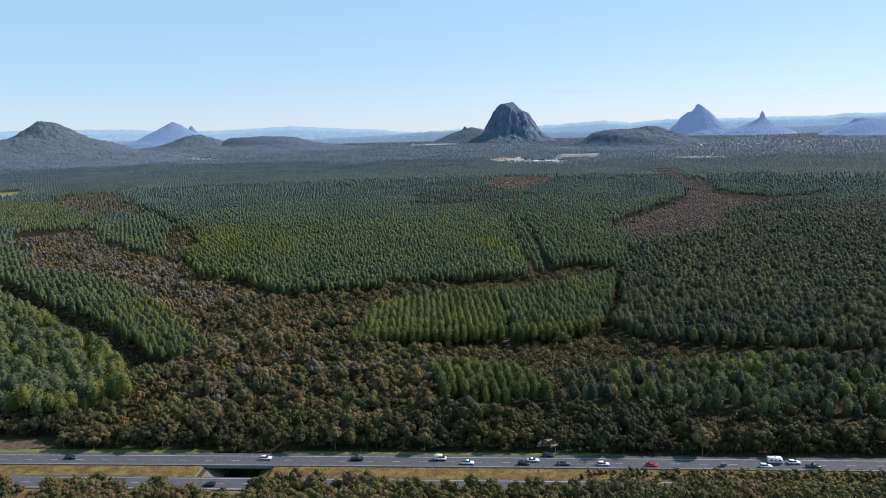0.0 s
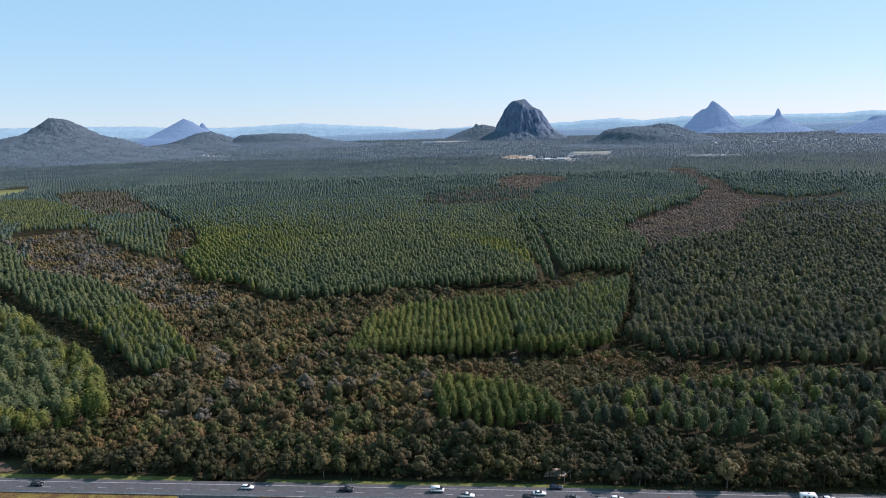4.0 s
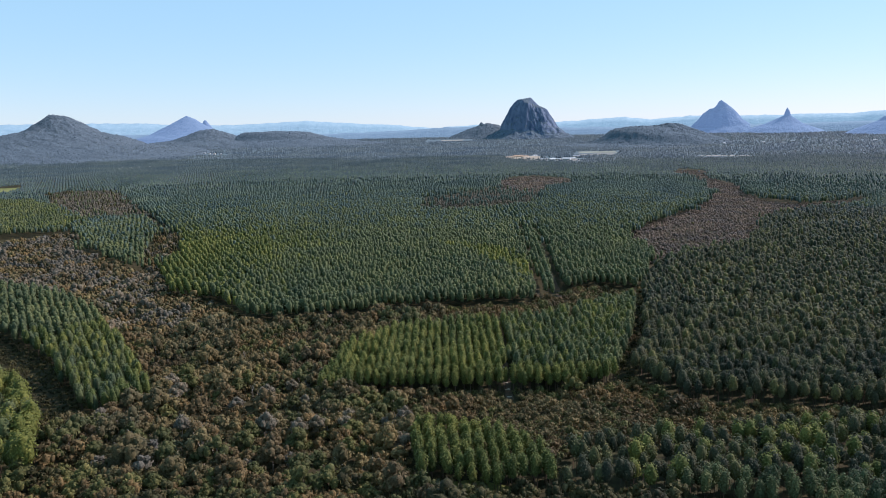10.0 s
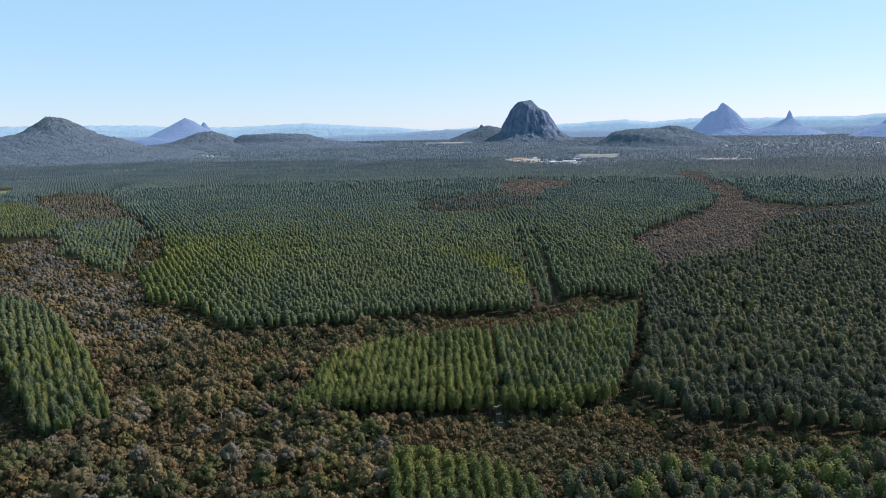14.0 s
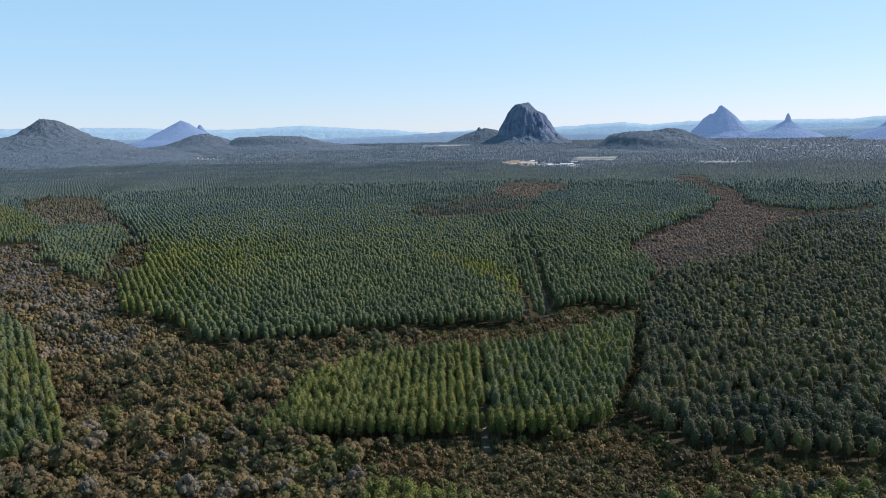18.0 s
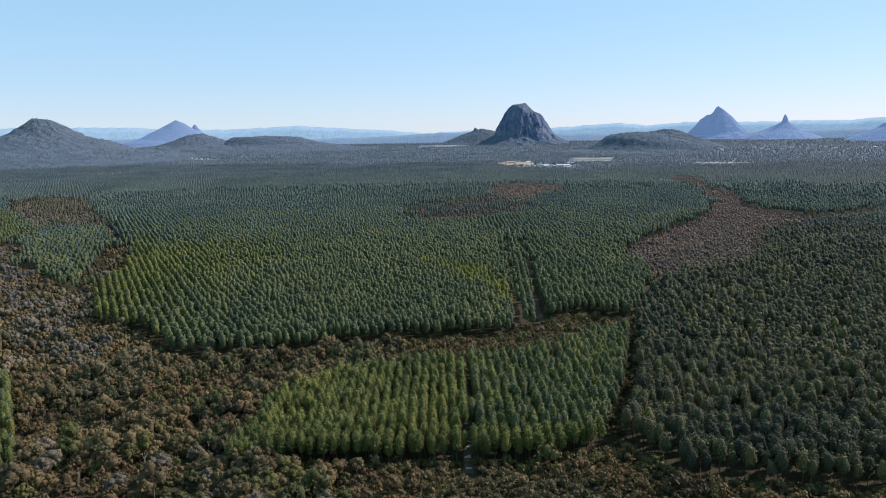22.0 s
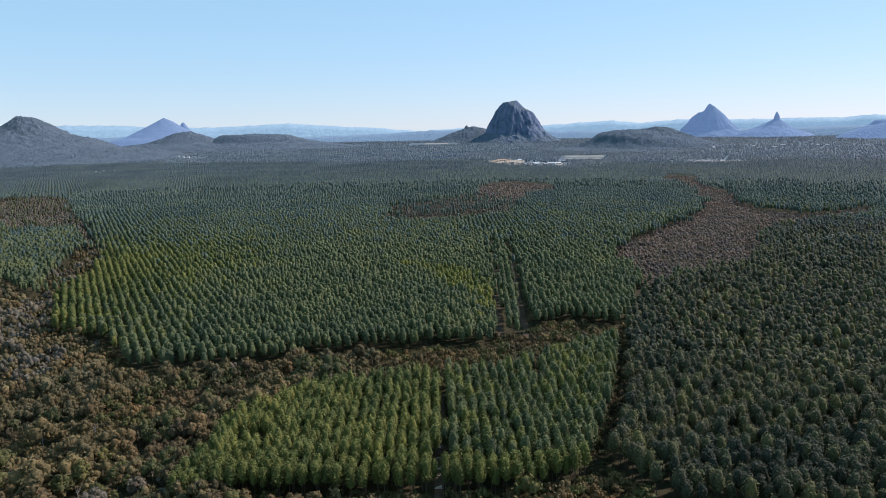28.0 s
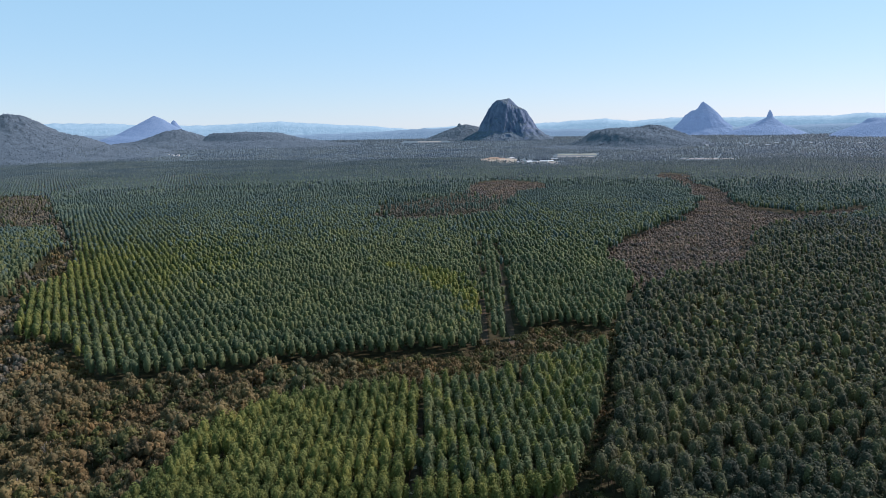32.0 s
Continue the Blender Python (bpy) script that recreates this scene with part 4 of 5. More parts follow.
# ---------------------------------------------------------------- mountains
def mountain(name, centre, line, mat, label, depth=1.0, rough=0.06, rings=36, sides=72, seed=0, cliff=0.0, trees=0, steep=0.0):
    """A peak with the given slopes on its two sides (offset, height), carried round it."""
    cx, cy = centre
    d = Vector((cx - 9, cy - 59)).normalized()
    rt = Vector((d.y, -d.x))
    us, hs = [a for a, _ in line], [h for _, h in line]
    low = min(hs)
    reach = max(-us[0], us[-1])
    skirt = 420 if trees and cliff < 0.1 else 160
    if skirt > 160:
        us = [us[0] - 180] + us + [us[-1] + 180]
        hs = [hs[0] * 0.55 + 8] + hs + [hs[-1] * 0.55 + 8]
    us = [us[0] - (skirt - 180 if skirt > 160 else 160)] + us + [us[-1] + (skirt - 180 if skirt > 160 else 160)]
    hs = [min(hs[0] - 45, 0)] + hs + [min(hs[-1] - 45, 0)]
    top = max(hs)
    v = []
    for k in range(rings + 1):
        for i in range(sides):
            a = 2 * np.pi * i / sides
            c, s = math.cos(a), math.sin(a)
            wr = 0.5 + 0.5 * c
            wr = wr * wr * (3 - 2 * wr)
            r = (reach + skirt) * (k / rings) ** 1.25
            w = noise.fractal(Vector((c * 2.2 + seed, s * 2.2, k / rings * 1.2)), 1.0, 2.0, 4) * cliff * (0.2 + abs(s)) + (abs(noise.noise(Vector((a * 4.0, seed, k / rings * 2.0)))) - 0.25) * cliff * 0.7 * abs(s)
            if cliff > 0.1:
                z0 = wr * np.interp(r, us, hs) + (1 - wr) * np.interp(-r, us, hs)
                q = Vector((c * r, s * r, z0 * 0.6))
                w += (0.11 * abs(noise.noise(q / 62 + Vector((seed, 0, 0)))) + 0.1 * abs(noise.noise(q / 24)) + 0.05 * noise.noise(q / 10) - 0.06) * (0.35 + 0.65 * abs(s))
            side = 1 + w
            h = wr * np.interp(r * side, us, hs) + (1 - wr) * np.interp(-r * side, us, hs)
            h += noise.fractal(Vector((c * r / 60 + seed, s * r / 60, 3.3)), 1.0, 2.0, 5) * rough * top * min(1, r / 60) * 0.5
            if trees and not cliff and k:
                h += 5.0 * noise.fractal(Vector((c * r / 16, s * r / 16, seed + 7.7)), 1.0, 2.0, 3)
            q = rt * (c * r) + d * (s * r * depth)
            v.append((cx + q.x, cy + q.y, h))
    t = []
    for k in range(rings):
        for i in range(sides):
            a, b2 = k * sides + i, k * sides + (i + 1) % sides
            t += [(a, b2 + sides, b2), (a, a + sides, b2 + sides)]
    ob = new(name, mesh_from(name, v, t, [mat], smooth=True))
    if trees:
        # woodland on the slopes: one clump on each of many facets
        rng = np.random.default_rng(seed + 60)
        V, T = np.array(v), np.array(t)
        trees = int(trees * 1.4)
        tri = T[rng.integers(0, len(T), trees * 3)]
        A = np.cross(V[tri[:, 1]] - V[tri[:, 0]], V[tri[:, 2]] - V[tri[:, 0]])
        size = np.linalg.norm(A, axis=1)
        keep = (rng.uniform(0, 1, len(tri)) < size / np.percentile(size, 75)) & (np.abs(A[:, 2]) / (size + 1e-6) > steep)
        tri = tri[keep][:trees]
        w = rng.dirichlet((1, 1, 1), len(tri))
        q = (V[tri] * w[:, :, None]).sum(1)
        q = q[q[:, 2] > 12]
        wood = planted(name + "_woodland", CLUMPS, q[:, :2], [BARK, HAZED_WOOD], seed + 80, (0.3, 0.5), "woodland covering the slopes, tinted blue by painted haze", "forest", q[:, 2] - 2.5)
    return tagged(ob, label, "mountain", "", "")


mountain("rock_mountain", (240, 4303), [(-373, 10), (-251, 44), (-175, 84), (-162, 119), (-119, 198), (-93, 236), (-77, 248), (-32, 253), (0, 259), (26, 233), (51, 210), (96, 190), (128, 135), (148, 97), (202, 54), (266, 27), (362, -3)], HAZED_ROCK, "steep grey trachyte dome with wooded footslopes", 0.8, 0.05, 96, 200, 1, 0.12, 2200, 0.8)
mountain("knobby_hill", (-37, 4440), [(-247, 26), (-178, 48), (-85, 86), (-24, 105), (-10, 125), (0, 122), (10, 111), (37, 121), (105, 103), (196, 40), (263, 6)], HAZED_HILL, "low wooded hill with a rocky knob", 0.8, 0.04, 48, 100, 2, 0, 1600)
mountain("pyramid_peak", (1381, 4554), [(-215, 55), (-180, 64), (-125, 116), (-101, 150), (-64, 178), (-42, 182), (-30, 192), (-12, 222), (0, 228), (34, 204), (84, 161), (120, 118), (170, 80), (212, 62)], HAZED_PEAK, "pyramid-shaped peak in the distance, blue with painted haze", 0.6, 0.03, 80, 120, 3, 0.05)
mountain("spire_peak", (1683, 4344), [(-173, 66), (-117, 84), (-68, 106), (-16, 130), (-9, 158), (0, 174), (11, 158), (21, 129), (84, 84), (148, 61)], HAZED_PEAK, "crooked rock spire on a wooded cone, blue with painted haze", 0.8, 0.02, 44, 72, 4, 0.02)
mountain("edge_peak", (2006, 3868), [(-230, 23), (-153, 59), (-54, 97), (-38, 116), (0, 121), (108, 107), (249, 53), (385, 11)], HAZED_PEAK, "rocky peak with a flat top, blue-grey with painted haze", 0.8, 0.03, 36, 72, 5)
mountain("wooded_ridge", (831, 3461), [(-369, 19), (-312, 45), (-271, 76), (-210, 90), (-81, 93), (-22, 104), (22, 103), (64, 90), (147, 58), (229, 32), (301, 1)], HAZED_HILL, "long low hill covered in forest, blue-grey with painted haze", 0.8, 0.05, 64, 150, 6, 0, 3000)
mountain("wooded_hill", (-1860, 3136), [(-384, 64), (-220, 106), (-139, 125), (-85, 155), (-35, 188), (0, 192), (43, 182), (108, 149), (168, 113), (262, 93), (354, 55)], HAZED_HILL, "rounded hill covered in forest, blue-grey with painted haze", 0.9, 0.04, 64, 150, 7, 0, 3600)
cone = mountain("cone_peak", (-1759, 4251), [(-280, 71), (-215, 88), (-94, 147), (0, 197), (48, 177), (80, 155), (123, 132), (174, 108), (283, 56)], HAZED_PEAK, "cone-shaped peak with a smaller shoulder, bluish with painted haze", 0.7, 0.02, 70, 72, 8)
knob = mountain("knob", (-1665, 4291), [(-60, 90), (-22, 140), (-9, 164), (0, 171), (9, 165), (24, 144), (70, 90)], HAZED_PEAK, "small knob on the shoulder of the cone peak, blue with painted haze", 0.7, 0.02, 40, 60, 18)
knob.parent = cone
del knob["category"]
mountain("low_hill", (-1447, 3838), [(-214, 60), (-129, 87), (-71, 109), (0, 119), (70, 97), (183, 56)], HAZED_HILL, "low wooded foothill below the cone peak", 0.8, 0.05, 44, 100, 9, 0, 1500)
mountain("low_ridge", (-1118, 3897), [(-263, 53), (-175, 95), (-88, 96), (0, 100), (88, 95), (162, 91), (266, 64), (449, 35)], HAZED_HILL, "long low wooded ridge", 0.6, 0.04, 44, 100, 10, 0, 2000)


def far_range(name, radius, line, label, mat):
    """A long range of hills along the horizon: azimuth in degrees, height."""
    az = np.arange(-42, 40.1, 0.25)
    h = np.interp(az, [a for a, _ in line], [b for _, b in line])
    v = []
    for a, z in zip(az, h):
        z += 4 * noise.fractal(Vector((a * 0.7, radius, 0)), 1.0, 2.0, 5)
        for dr, q in ((-180, -0.1), (-120, 0.35), (-50, 0.8), (0, 1.0), (60, 0.3)):
            r = radius + dr
            v.append((r * math.sin(radians(a)), r * math.cos(radians(a)), z * q + 4 * noise.noise(Vector((a * 2, dr, 1)))))
    t = []
    for i in range(len(az) - 1):
        for k in range(4):
            a = i * 5 + k
            t += [(a, a + 5, a + 6), (a, a + 6, a + 1)]
    ob = new(name, mesh_from(name, v, t, [mat], smooth=True))
    return tagged(ob, label, "backdrop", "", "structure")


far_range("backdrop_range", 4840, [(-42, 165), (-34, 164), (-29, 163), (-26, 160), (-23.6, 149), (-20.5, 140), (-18, 142), (-14, 157), (-9.7, 131), (-7, 119), (-5.6, 105), (-4.5, 95), (-2.8, 103), (-0.6, 110), (1.6, 99), (5, 118), (10, 142), (12, 124), (15.2, 142), (18.7, 135), (21, 137), (24, 138), (25, 135), (27, 148), (30, 140), (40, 140)], "mountain range on the horizon, pale blue with painted, glowing haze", HAZED_RANGE)
far_range("backdrop_foothills", 4740, [(-42, 100), (-30, 96), (-20, 84), (-13, 72), (-8, 80), (-5.5, 90), (-3, 98), (-1, 100), (1, 92), (5, 84), (9, 80), (14, 78), (20, 82), (26, 92), (40, 95)], "wooded foothills below the range, darker blue with painted, glowing haze", HAZED_FOOTHILL)


# ---------------------------------------------------------------- parts
CONCRETE = plain("concrete", (0.22, 0.21, 0.195), 0.9, 0.2, 0.3, 0.8)
DARK_CONCRETE = plain("stained_concrete", (0.16, 0.155, 0.14), 0.9, 0.2, 0.4, 0.6)
LINE_PAINT = plain("white_line_paint", (0.42, 0.42, 0.41), 0.7, 0.3, 0.15, 2.0)
GRAVEL = plain("grey_brown_gravel", (0.13, 0.115, 0.09), 0.95, 0.1, 0.5, 1.5)
STEEL = plain("galvanised_steel", (0.32, 0.33, 0.34), 0.5, 0.5, 0.2, 3.0, 0.6)
RUBBER = plain("tyre_rubber", (0.02, 0.02, 0.02), 0.9, 0.2, 0.2, 8.0)
CAR_GLASS = plain("tinted_car_glass", (0.015, 0.018, 0.02), 0.08, 0.8)
LAMP_WHITE = plain("headlight_lens", (0.75, 0.76, 0.78), 0.15, 0.6)
LAMP_RED = plain("tail_light_lens", (0.4, 0.02, 0.015), 0.2, 0.6)
PAINTS = {c: plain(c + "_car_paint", v, 0.25, 0.6, 0.04, 1.0) for c, v in (("white", (0.78, 0.78, 0.77)), ("black", (0.02, 0.02, 0.023)), ("red", (0.42, 0.025, 0.02)), ("grey", (0.12, 0.125, 0.13)), ("navy", (0.02, 0.03, 0.06)))}
SAND = plain("pale_sand", (0.42, 0.35, 0.27), 0.95, 0.1, 0.35, 0.4)
TRACK_SOIL = plain("track_soil", (0.09, 0.066, 0.045), 0.95, 0.1, 0.5, 0.5)
MEDIAN, n, l, b = material("dry_median_grass", 0.95, 0.1)
l.new(ramp(n, l, noise_tex(n, l, 0.22, 8.0, 0.8), [(0.3, (0.06, 0.038, 0.02)), (0.46, (0.115, 0.068, 0.03)), (0.58, (0.18, 0.145, 0.036)), (0.78, (0.12, 0.13, 0.03))]), b.inputs["Base Color"])
MUD_AND_SHADE = plain("creek_mud_and_pier_shade", (0.02, 0.018, 0.014), 0.35, 0.4, 0.3, 0.5)


def part(name, me, parent, label="", at=None):
    """A mesh of its own under a thing."""
    ob = new(name, me)
    ob.parent = parent
    if at is not None:
        ob.matrix_basis = at
    return tagged(ob, label)


def bm_mesh(name, bm, mat, smooth=False):
    me = bpy.data.meshes.new(name)
    bmesh.ops.recalc_face_normals(bm, faces=bm.faces)
    bm.to_mesh(me)
    bm.free()
    me.materials.append(mat)
    if smooth:
        me.polygons.foreach_set("use_smooth", [True] * len(me.polygons))
    return me


def box(name, x0, x1, y0, y1, z0, z1, mat, bevel=0.0):
    bm = bmesh.new()
    bmesh.ops.create_cube(bm, size=1.0, matrix=Matrix.LocRotScale(((x0 + x1) / 2, (y0 + y1) / 2, (z0 + z1) / 2), None, (x1 - x0, y1 - y0, z1 - z0)))
    if bevel:
        bmesh.ops.bevel(bm, geom=bm.edges[:], offset=bevel, segments=2, affect="EDGES")
    return bm_mesh(name, bm, mat)


def prism(name, outline, half, mat, taper=0.0, knee=0.0, bevel=0.04):
    """A side outline (x, z) carried across a width; above the knee it narrows."""
    bm = bmesh.new()
    sides = []
    for s in (-1, 1):
        sides.append([bm.verts.new((x, s * (half - taper * max(0, z - knee)), z)) for x, z in outline])
    k = len(outline)
    bm.faces.new(sides[0])
    bm.faces.new(sides[1][::-1])
    for i in range(k):
        bm.faces.new([sides[0][i], sides[1][i], sides[1][(i + 1) % k], sides[0][(i + 1) % k]])
    if bevel:
        bmesh.ops.bevel(bm, geom=bm.edges[:], offset=bevel, segments=2, affect="EDGES")
    return bm_mesh(name, bm, mat, True)


def disc(name, radius, width, mat, sides=18):
    bm = bmesh.new()
    bmesh.ops.create_cone(bm, cap_ends=True, segments=sides, radius1=radius, radius2=radius, depth=width, matrix=pose(0, 0, 0, 90))
    bmesh.ops.bevel(bm, geom=[e for e in bm.edges if len(e.link_faces) == 2 and e.calc_face_angle(0) > 1.0], offset=0.04, segments=1, affect="EDGES")
    return bm_mesh(name, bm, mat, True)


# ---------------------------------------------------------------- highway
def strip(name, near, far, mat, z, x0=-420, x1=330, step=12, category="road", label="", thick=0.3, kind="structure", parent=None):
    """A long band that follows the highway: offsets from the north carriageway's middle line."""
    xs = np.linspace(x0, x1, max(2, int((x1 - x0) / step) + 1))
    v, t = [], []
    for x in xs:
        y = road_y(x)
        v += [(x, y + near, z), (x, y + far, z), (x, y + near, z - thick), (x, y + far, z - thick)]
    for i in range(len(xs) - 1):
        a, b2 = i * 4, i * 4 + 4
        t += [(a, b2, b2 + 1), (a, b2 + 1, a + 1), (a + 2, b2, a), (a + 2, b2 + 2, b2), (a + 1, b2 + 1, b2 + 3), (a + 1, b2 + 3, a + 3), (a + 2, a + 3, b2 + 3), (a + 2, b2 + 3, b2 + 2)]
    e = len(v) - 4
    t += [(0, 1, 3), (0, 3, 2), (e, e + 3, e + 1), (e, e + 2, e + 3)]
    me = mesh_from(name, v, t, [mat])
    if parent:
        return part(name, me, parent)
    return tagged(new(name, me), label, category, "", kind)


BRIDGE_W, BRIDGE_E = CREEK - 13.5, CREEK + 13.5
road_north = strip("road_north", -5.0, 5.0, ASPHALT, 0.35, label="grey asphalt highway carriageway", thick=0.34)
road_south = strip("road_south", -23.0, -14.0, ASPHALT, 0.3, label="grey asphalt highway carriageway behind roadside trees", thick=0.29)
for name, near, far, x0, x1, label in (
        ("median_west", -13.9, -5.1, -420, BRIDGE_W, "dry brown and yellow grass median"),
        ("median_east", -13.9, -5.1, BRIDGE_E, 330, "dry brown and yellow grass median")):
    strip(name, near, far, MEDIAN, 0.16, x0, x1, category="median", label=label, thick=0.15)
strip("verge_north", 5.1, 8.2, VERGE, 0.17, -420, BRIDGE_W, category="verge", label="bright yellow-green mown grass verge", thick=0.16)
strip("verge_north_east", 5.1, 7.4, VERGE, 0.17, BRIDGE_E, 55, category="verge", label="bright yellow-green grass verge under the trees", thick=0.16)
strip("verge_south", -30, -23.1, MEDIAN, 0.12, -420, 330, category="verge", label="rough brown grass verge below the trees", thick=0.11)

# rough grass that grows on the median and verges
rng = np.random.default_rng(31)
x = rng.uniform(-230, 170, 5200)
off = np.where(rng.uniform(0, 1, 5200) < 0.6, rng.uniform(-13.6, -5.6, 5200), np.where(rng.uniform(0, 1, 5200) < 0.5, rng.uniform(5.6, 9.5, 5200), rng.uniform(-29, -23.6, 5200)))
keep = np.abs(x - CREEK) > 14
x, off = x[keep], off[keep]
k = len(x)
size = rng.uniform(0.1, 0.32, k)
v, t = tufts(np.c_[x, road_y(x) + off, np.full(k, 0.16)], rng.normal(0, 0.25, (k, 3)) + (0, 0, 1), size, size * 1.3, rng)
GRASS = foliage("dry_grass_tufts", (0.11, 0.08, 0.035), (0.17, 0.14, 0.045), (0.2, 0.19, 0.055), 0.3, 0.05)
tagged(new("grass", mesh_from("grass", v, t, [GRASS], None, np.repeat(rng.uniform(0, 1, k), 4), True)), "rough dry grass tufts along the highway", "grass", "", "stuff")

# painted lines
for name, off, z in (("edge_line", 2.75, 0.354), ("edge_line", -4.25, 0.354), ("edge_line", -14.8, 0.304), ("edge_line", -22.0, 0.304)):
    strip(name, off - 0.09, off + 0.09, LINE_PAINT, z + 0.004, -400, 320, 12, "road marking", "solid white edge line on the asphalt", 0.007, "")
dash = mesh_from("lane_dash", [(-1.5, -0.075, 0), (1.5, -0.075, 0), (1.5, 0.075, 0), (-1.5, 0.075, 0)], [(0, 1, 2), (0, 2, 3)], [LINE_PAINT])
for off, z, owner in ((-0.95, 0.358, road_north), (-18.3, 0.308, road_south)):
    for i in range(52):
        x = -290 + 10 * i
        part("lane_dash", dash, owner, at=pose(x, road_y(x) + off, z, 0, 0, -1.7))

# steel guard rails
rail_post = box("post", -0.06, 0.06, -0.08, 0.08, 0, 0.72, STEEL)


def guard_rail(off, x0, x1, z, label):
    rail = tagged(new("guard_rail"), label, "guard rail")
    xs = np.arange(x0, x1, 8.0)
    v, t = [], []
    for x in xs:
        y = road_y(x) + off
        v += [(x, y - 0.03, z + 0.42), (x, y - 0.11, z + 0.5), (x, y - 0.04, z + 0.57), (x, y - 0.11, z + 0.64), (x, y - 0.03, z + 0.74), (x, y + 0.02, z + 0.58)]
    for i in range(len(xs) - 1):
        for k in range(6):
            a, c, k2 = i * 6, i * 6 + 6, (k + 1) % 6
            t += [(a + k, c + k, c + k2), (a + k, c + k2, a + k2)]
    part("beam", mesh_from("beam", v, t, [STEEL]), rail)
    for x in np.arange(x0, x1 - 1, 4.0):
        part("post", rail_post, rail, at=pose(x, road_y(x) + off + 0.12, z))
    return rail


guard_rail(-4.9, -200, -60, 0.3, "long galvanised guard rail along the carriageway and bridge")
guard_rail(-4.9, -58, 150, 0.3, "long galvanised guard rail beside the median")
guard_rail(-14.3, -190, -104, 0.25, "galvanised guard rail beside the southern carriageway")

# creek bridge under both carriageways
bridge = tagged(new("creek_bridge"), "concrete highway bridge over a dark creek channel", "bridge")
for off0, off1, z in ((-5.0, 5.0, 0.0), (-23.0, -14.0, 0.0)):
    strip("deck", off0 + 0.02, off1 - 0.02, DARK_CONCRETE, z, BRIDGE_W - 1, BRIDGE_E + 1, 9, thick=0.95, parent=bridge)
    strip("kerb", off0 - 0.18, off0 + 0.02, CONCRETE, z + 0.5, BRIDGE_W - 1, BRIDGE_E + 1, 9, thick=1.1, parent=bridge)
    for x in (CREEK - 4.6, CREEK + 4.6):
        for k in range(4):
            y = road_y(x) + off0 + 1.2 + k * (off1 - off0 - 2.4) / 3
            # piers take the near-black mud colour: shade under the deck painted in
            part("pier", disc("pier", 0.42, 3.7, MUD_AND_SHADE, 12), bridge, at=pose(x, y, -2.75, 90))
for s, x in ((1, BRIDGE_W), (-1, BRIDGE_E)):
    y = road_y(x)
    v = [(x, y - 24, 0.1), (x + s * 7.2, y - 24, -4.3), (x + s * 7.2, y + 5.2, -4.3), (x, y + 5.2, 0.1), (x, y - 24, -0.4), (x + s * 6.6, y - 24, -4.7), (x + s * 6.6, y + 5.2, -4.7), (x, y + 5.2, -0.4)]
    t = [(0, 1, 2), (0, 2, 3), (4, 6, 5), (4, 7, 6), (0, 4, 5), (0, 5, 1), (3, 2, 6), (3, 6, 7)]
    part("abutment", mesh_from("abutment", v, t, [GRAVEL if s == 1 else VERGE]), bridge, "sloping gravel abutment" if s == 1 else "grassed abutment slope")
tagged(new("water", mesh_from("water", [(CREEK - 6, 196, -4.3), (CREEK + 6, 196, -4.3), (CREEK + 6, 282, -4.3), (CREEK - 6, 282, -4.3)], [(0, 1, 2), (0, 2, 3)], [MUD_AND_SHADE])), "dark still creek water in the channel", "water", "", "structure")

# posts beside the road
for x, off, high, label in ((28.5, 5.9, 5.2, "slim grey steel pole on the verge"), (28.4, -5.6, 4.4, "slim grey steel pole in the median"), (-44.0, 6.2, 1.6, "short grey marker post on the verge")):
    pole = tagged(new("pole"), label, "pole")
    part("shaft", disc("shaft", 0.07, high, STEEL, 8), pole, at=pose(0, 0, high / 2, 90))
    part("cap", disc("cap", 0.1, 0.12, STEEL, 8), pole, at=pose(0, 0, high + 0.06, 90))
    part("footing", disc("footing", 0.2, 0.2, CONCRETE, 10), pole, at=pose(0, 0, 0.08, 90))
    pole.matrix_basis = pose(x, road_y(x) + off, 0.14)

# ---------------------------------------------------------------- vehicles
TYRE = disc("tyre", 0.34, 0.22, RUBBER)
RIM = disc("rim", 0.2, 0.24, STEEL, 10)
HEADLIGHT = box("headlight", -0.05, 0.05, -0.16, 0.16, -0.08, 0.08, LAMP_WHITE, 0.02)
TAIL_LIGHT = box("tail_light", -0.04, 0.04, -0.1, 0.1, -0.14, 0.14, LAMP_RED, 0.02)
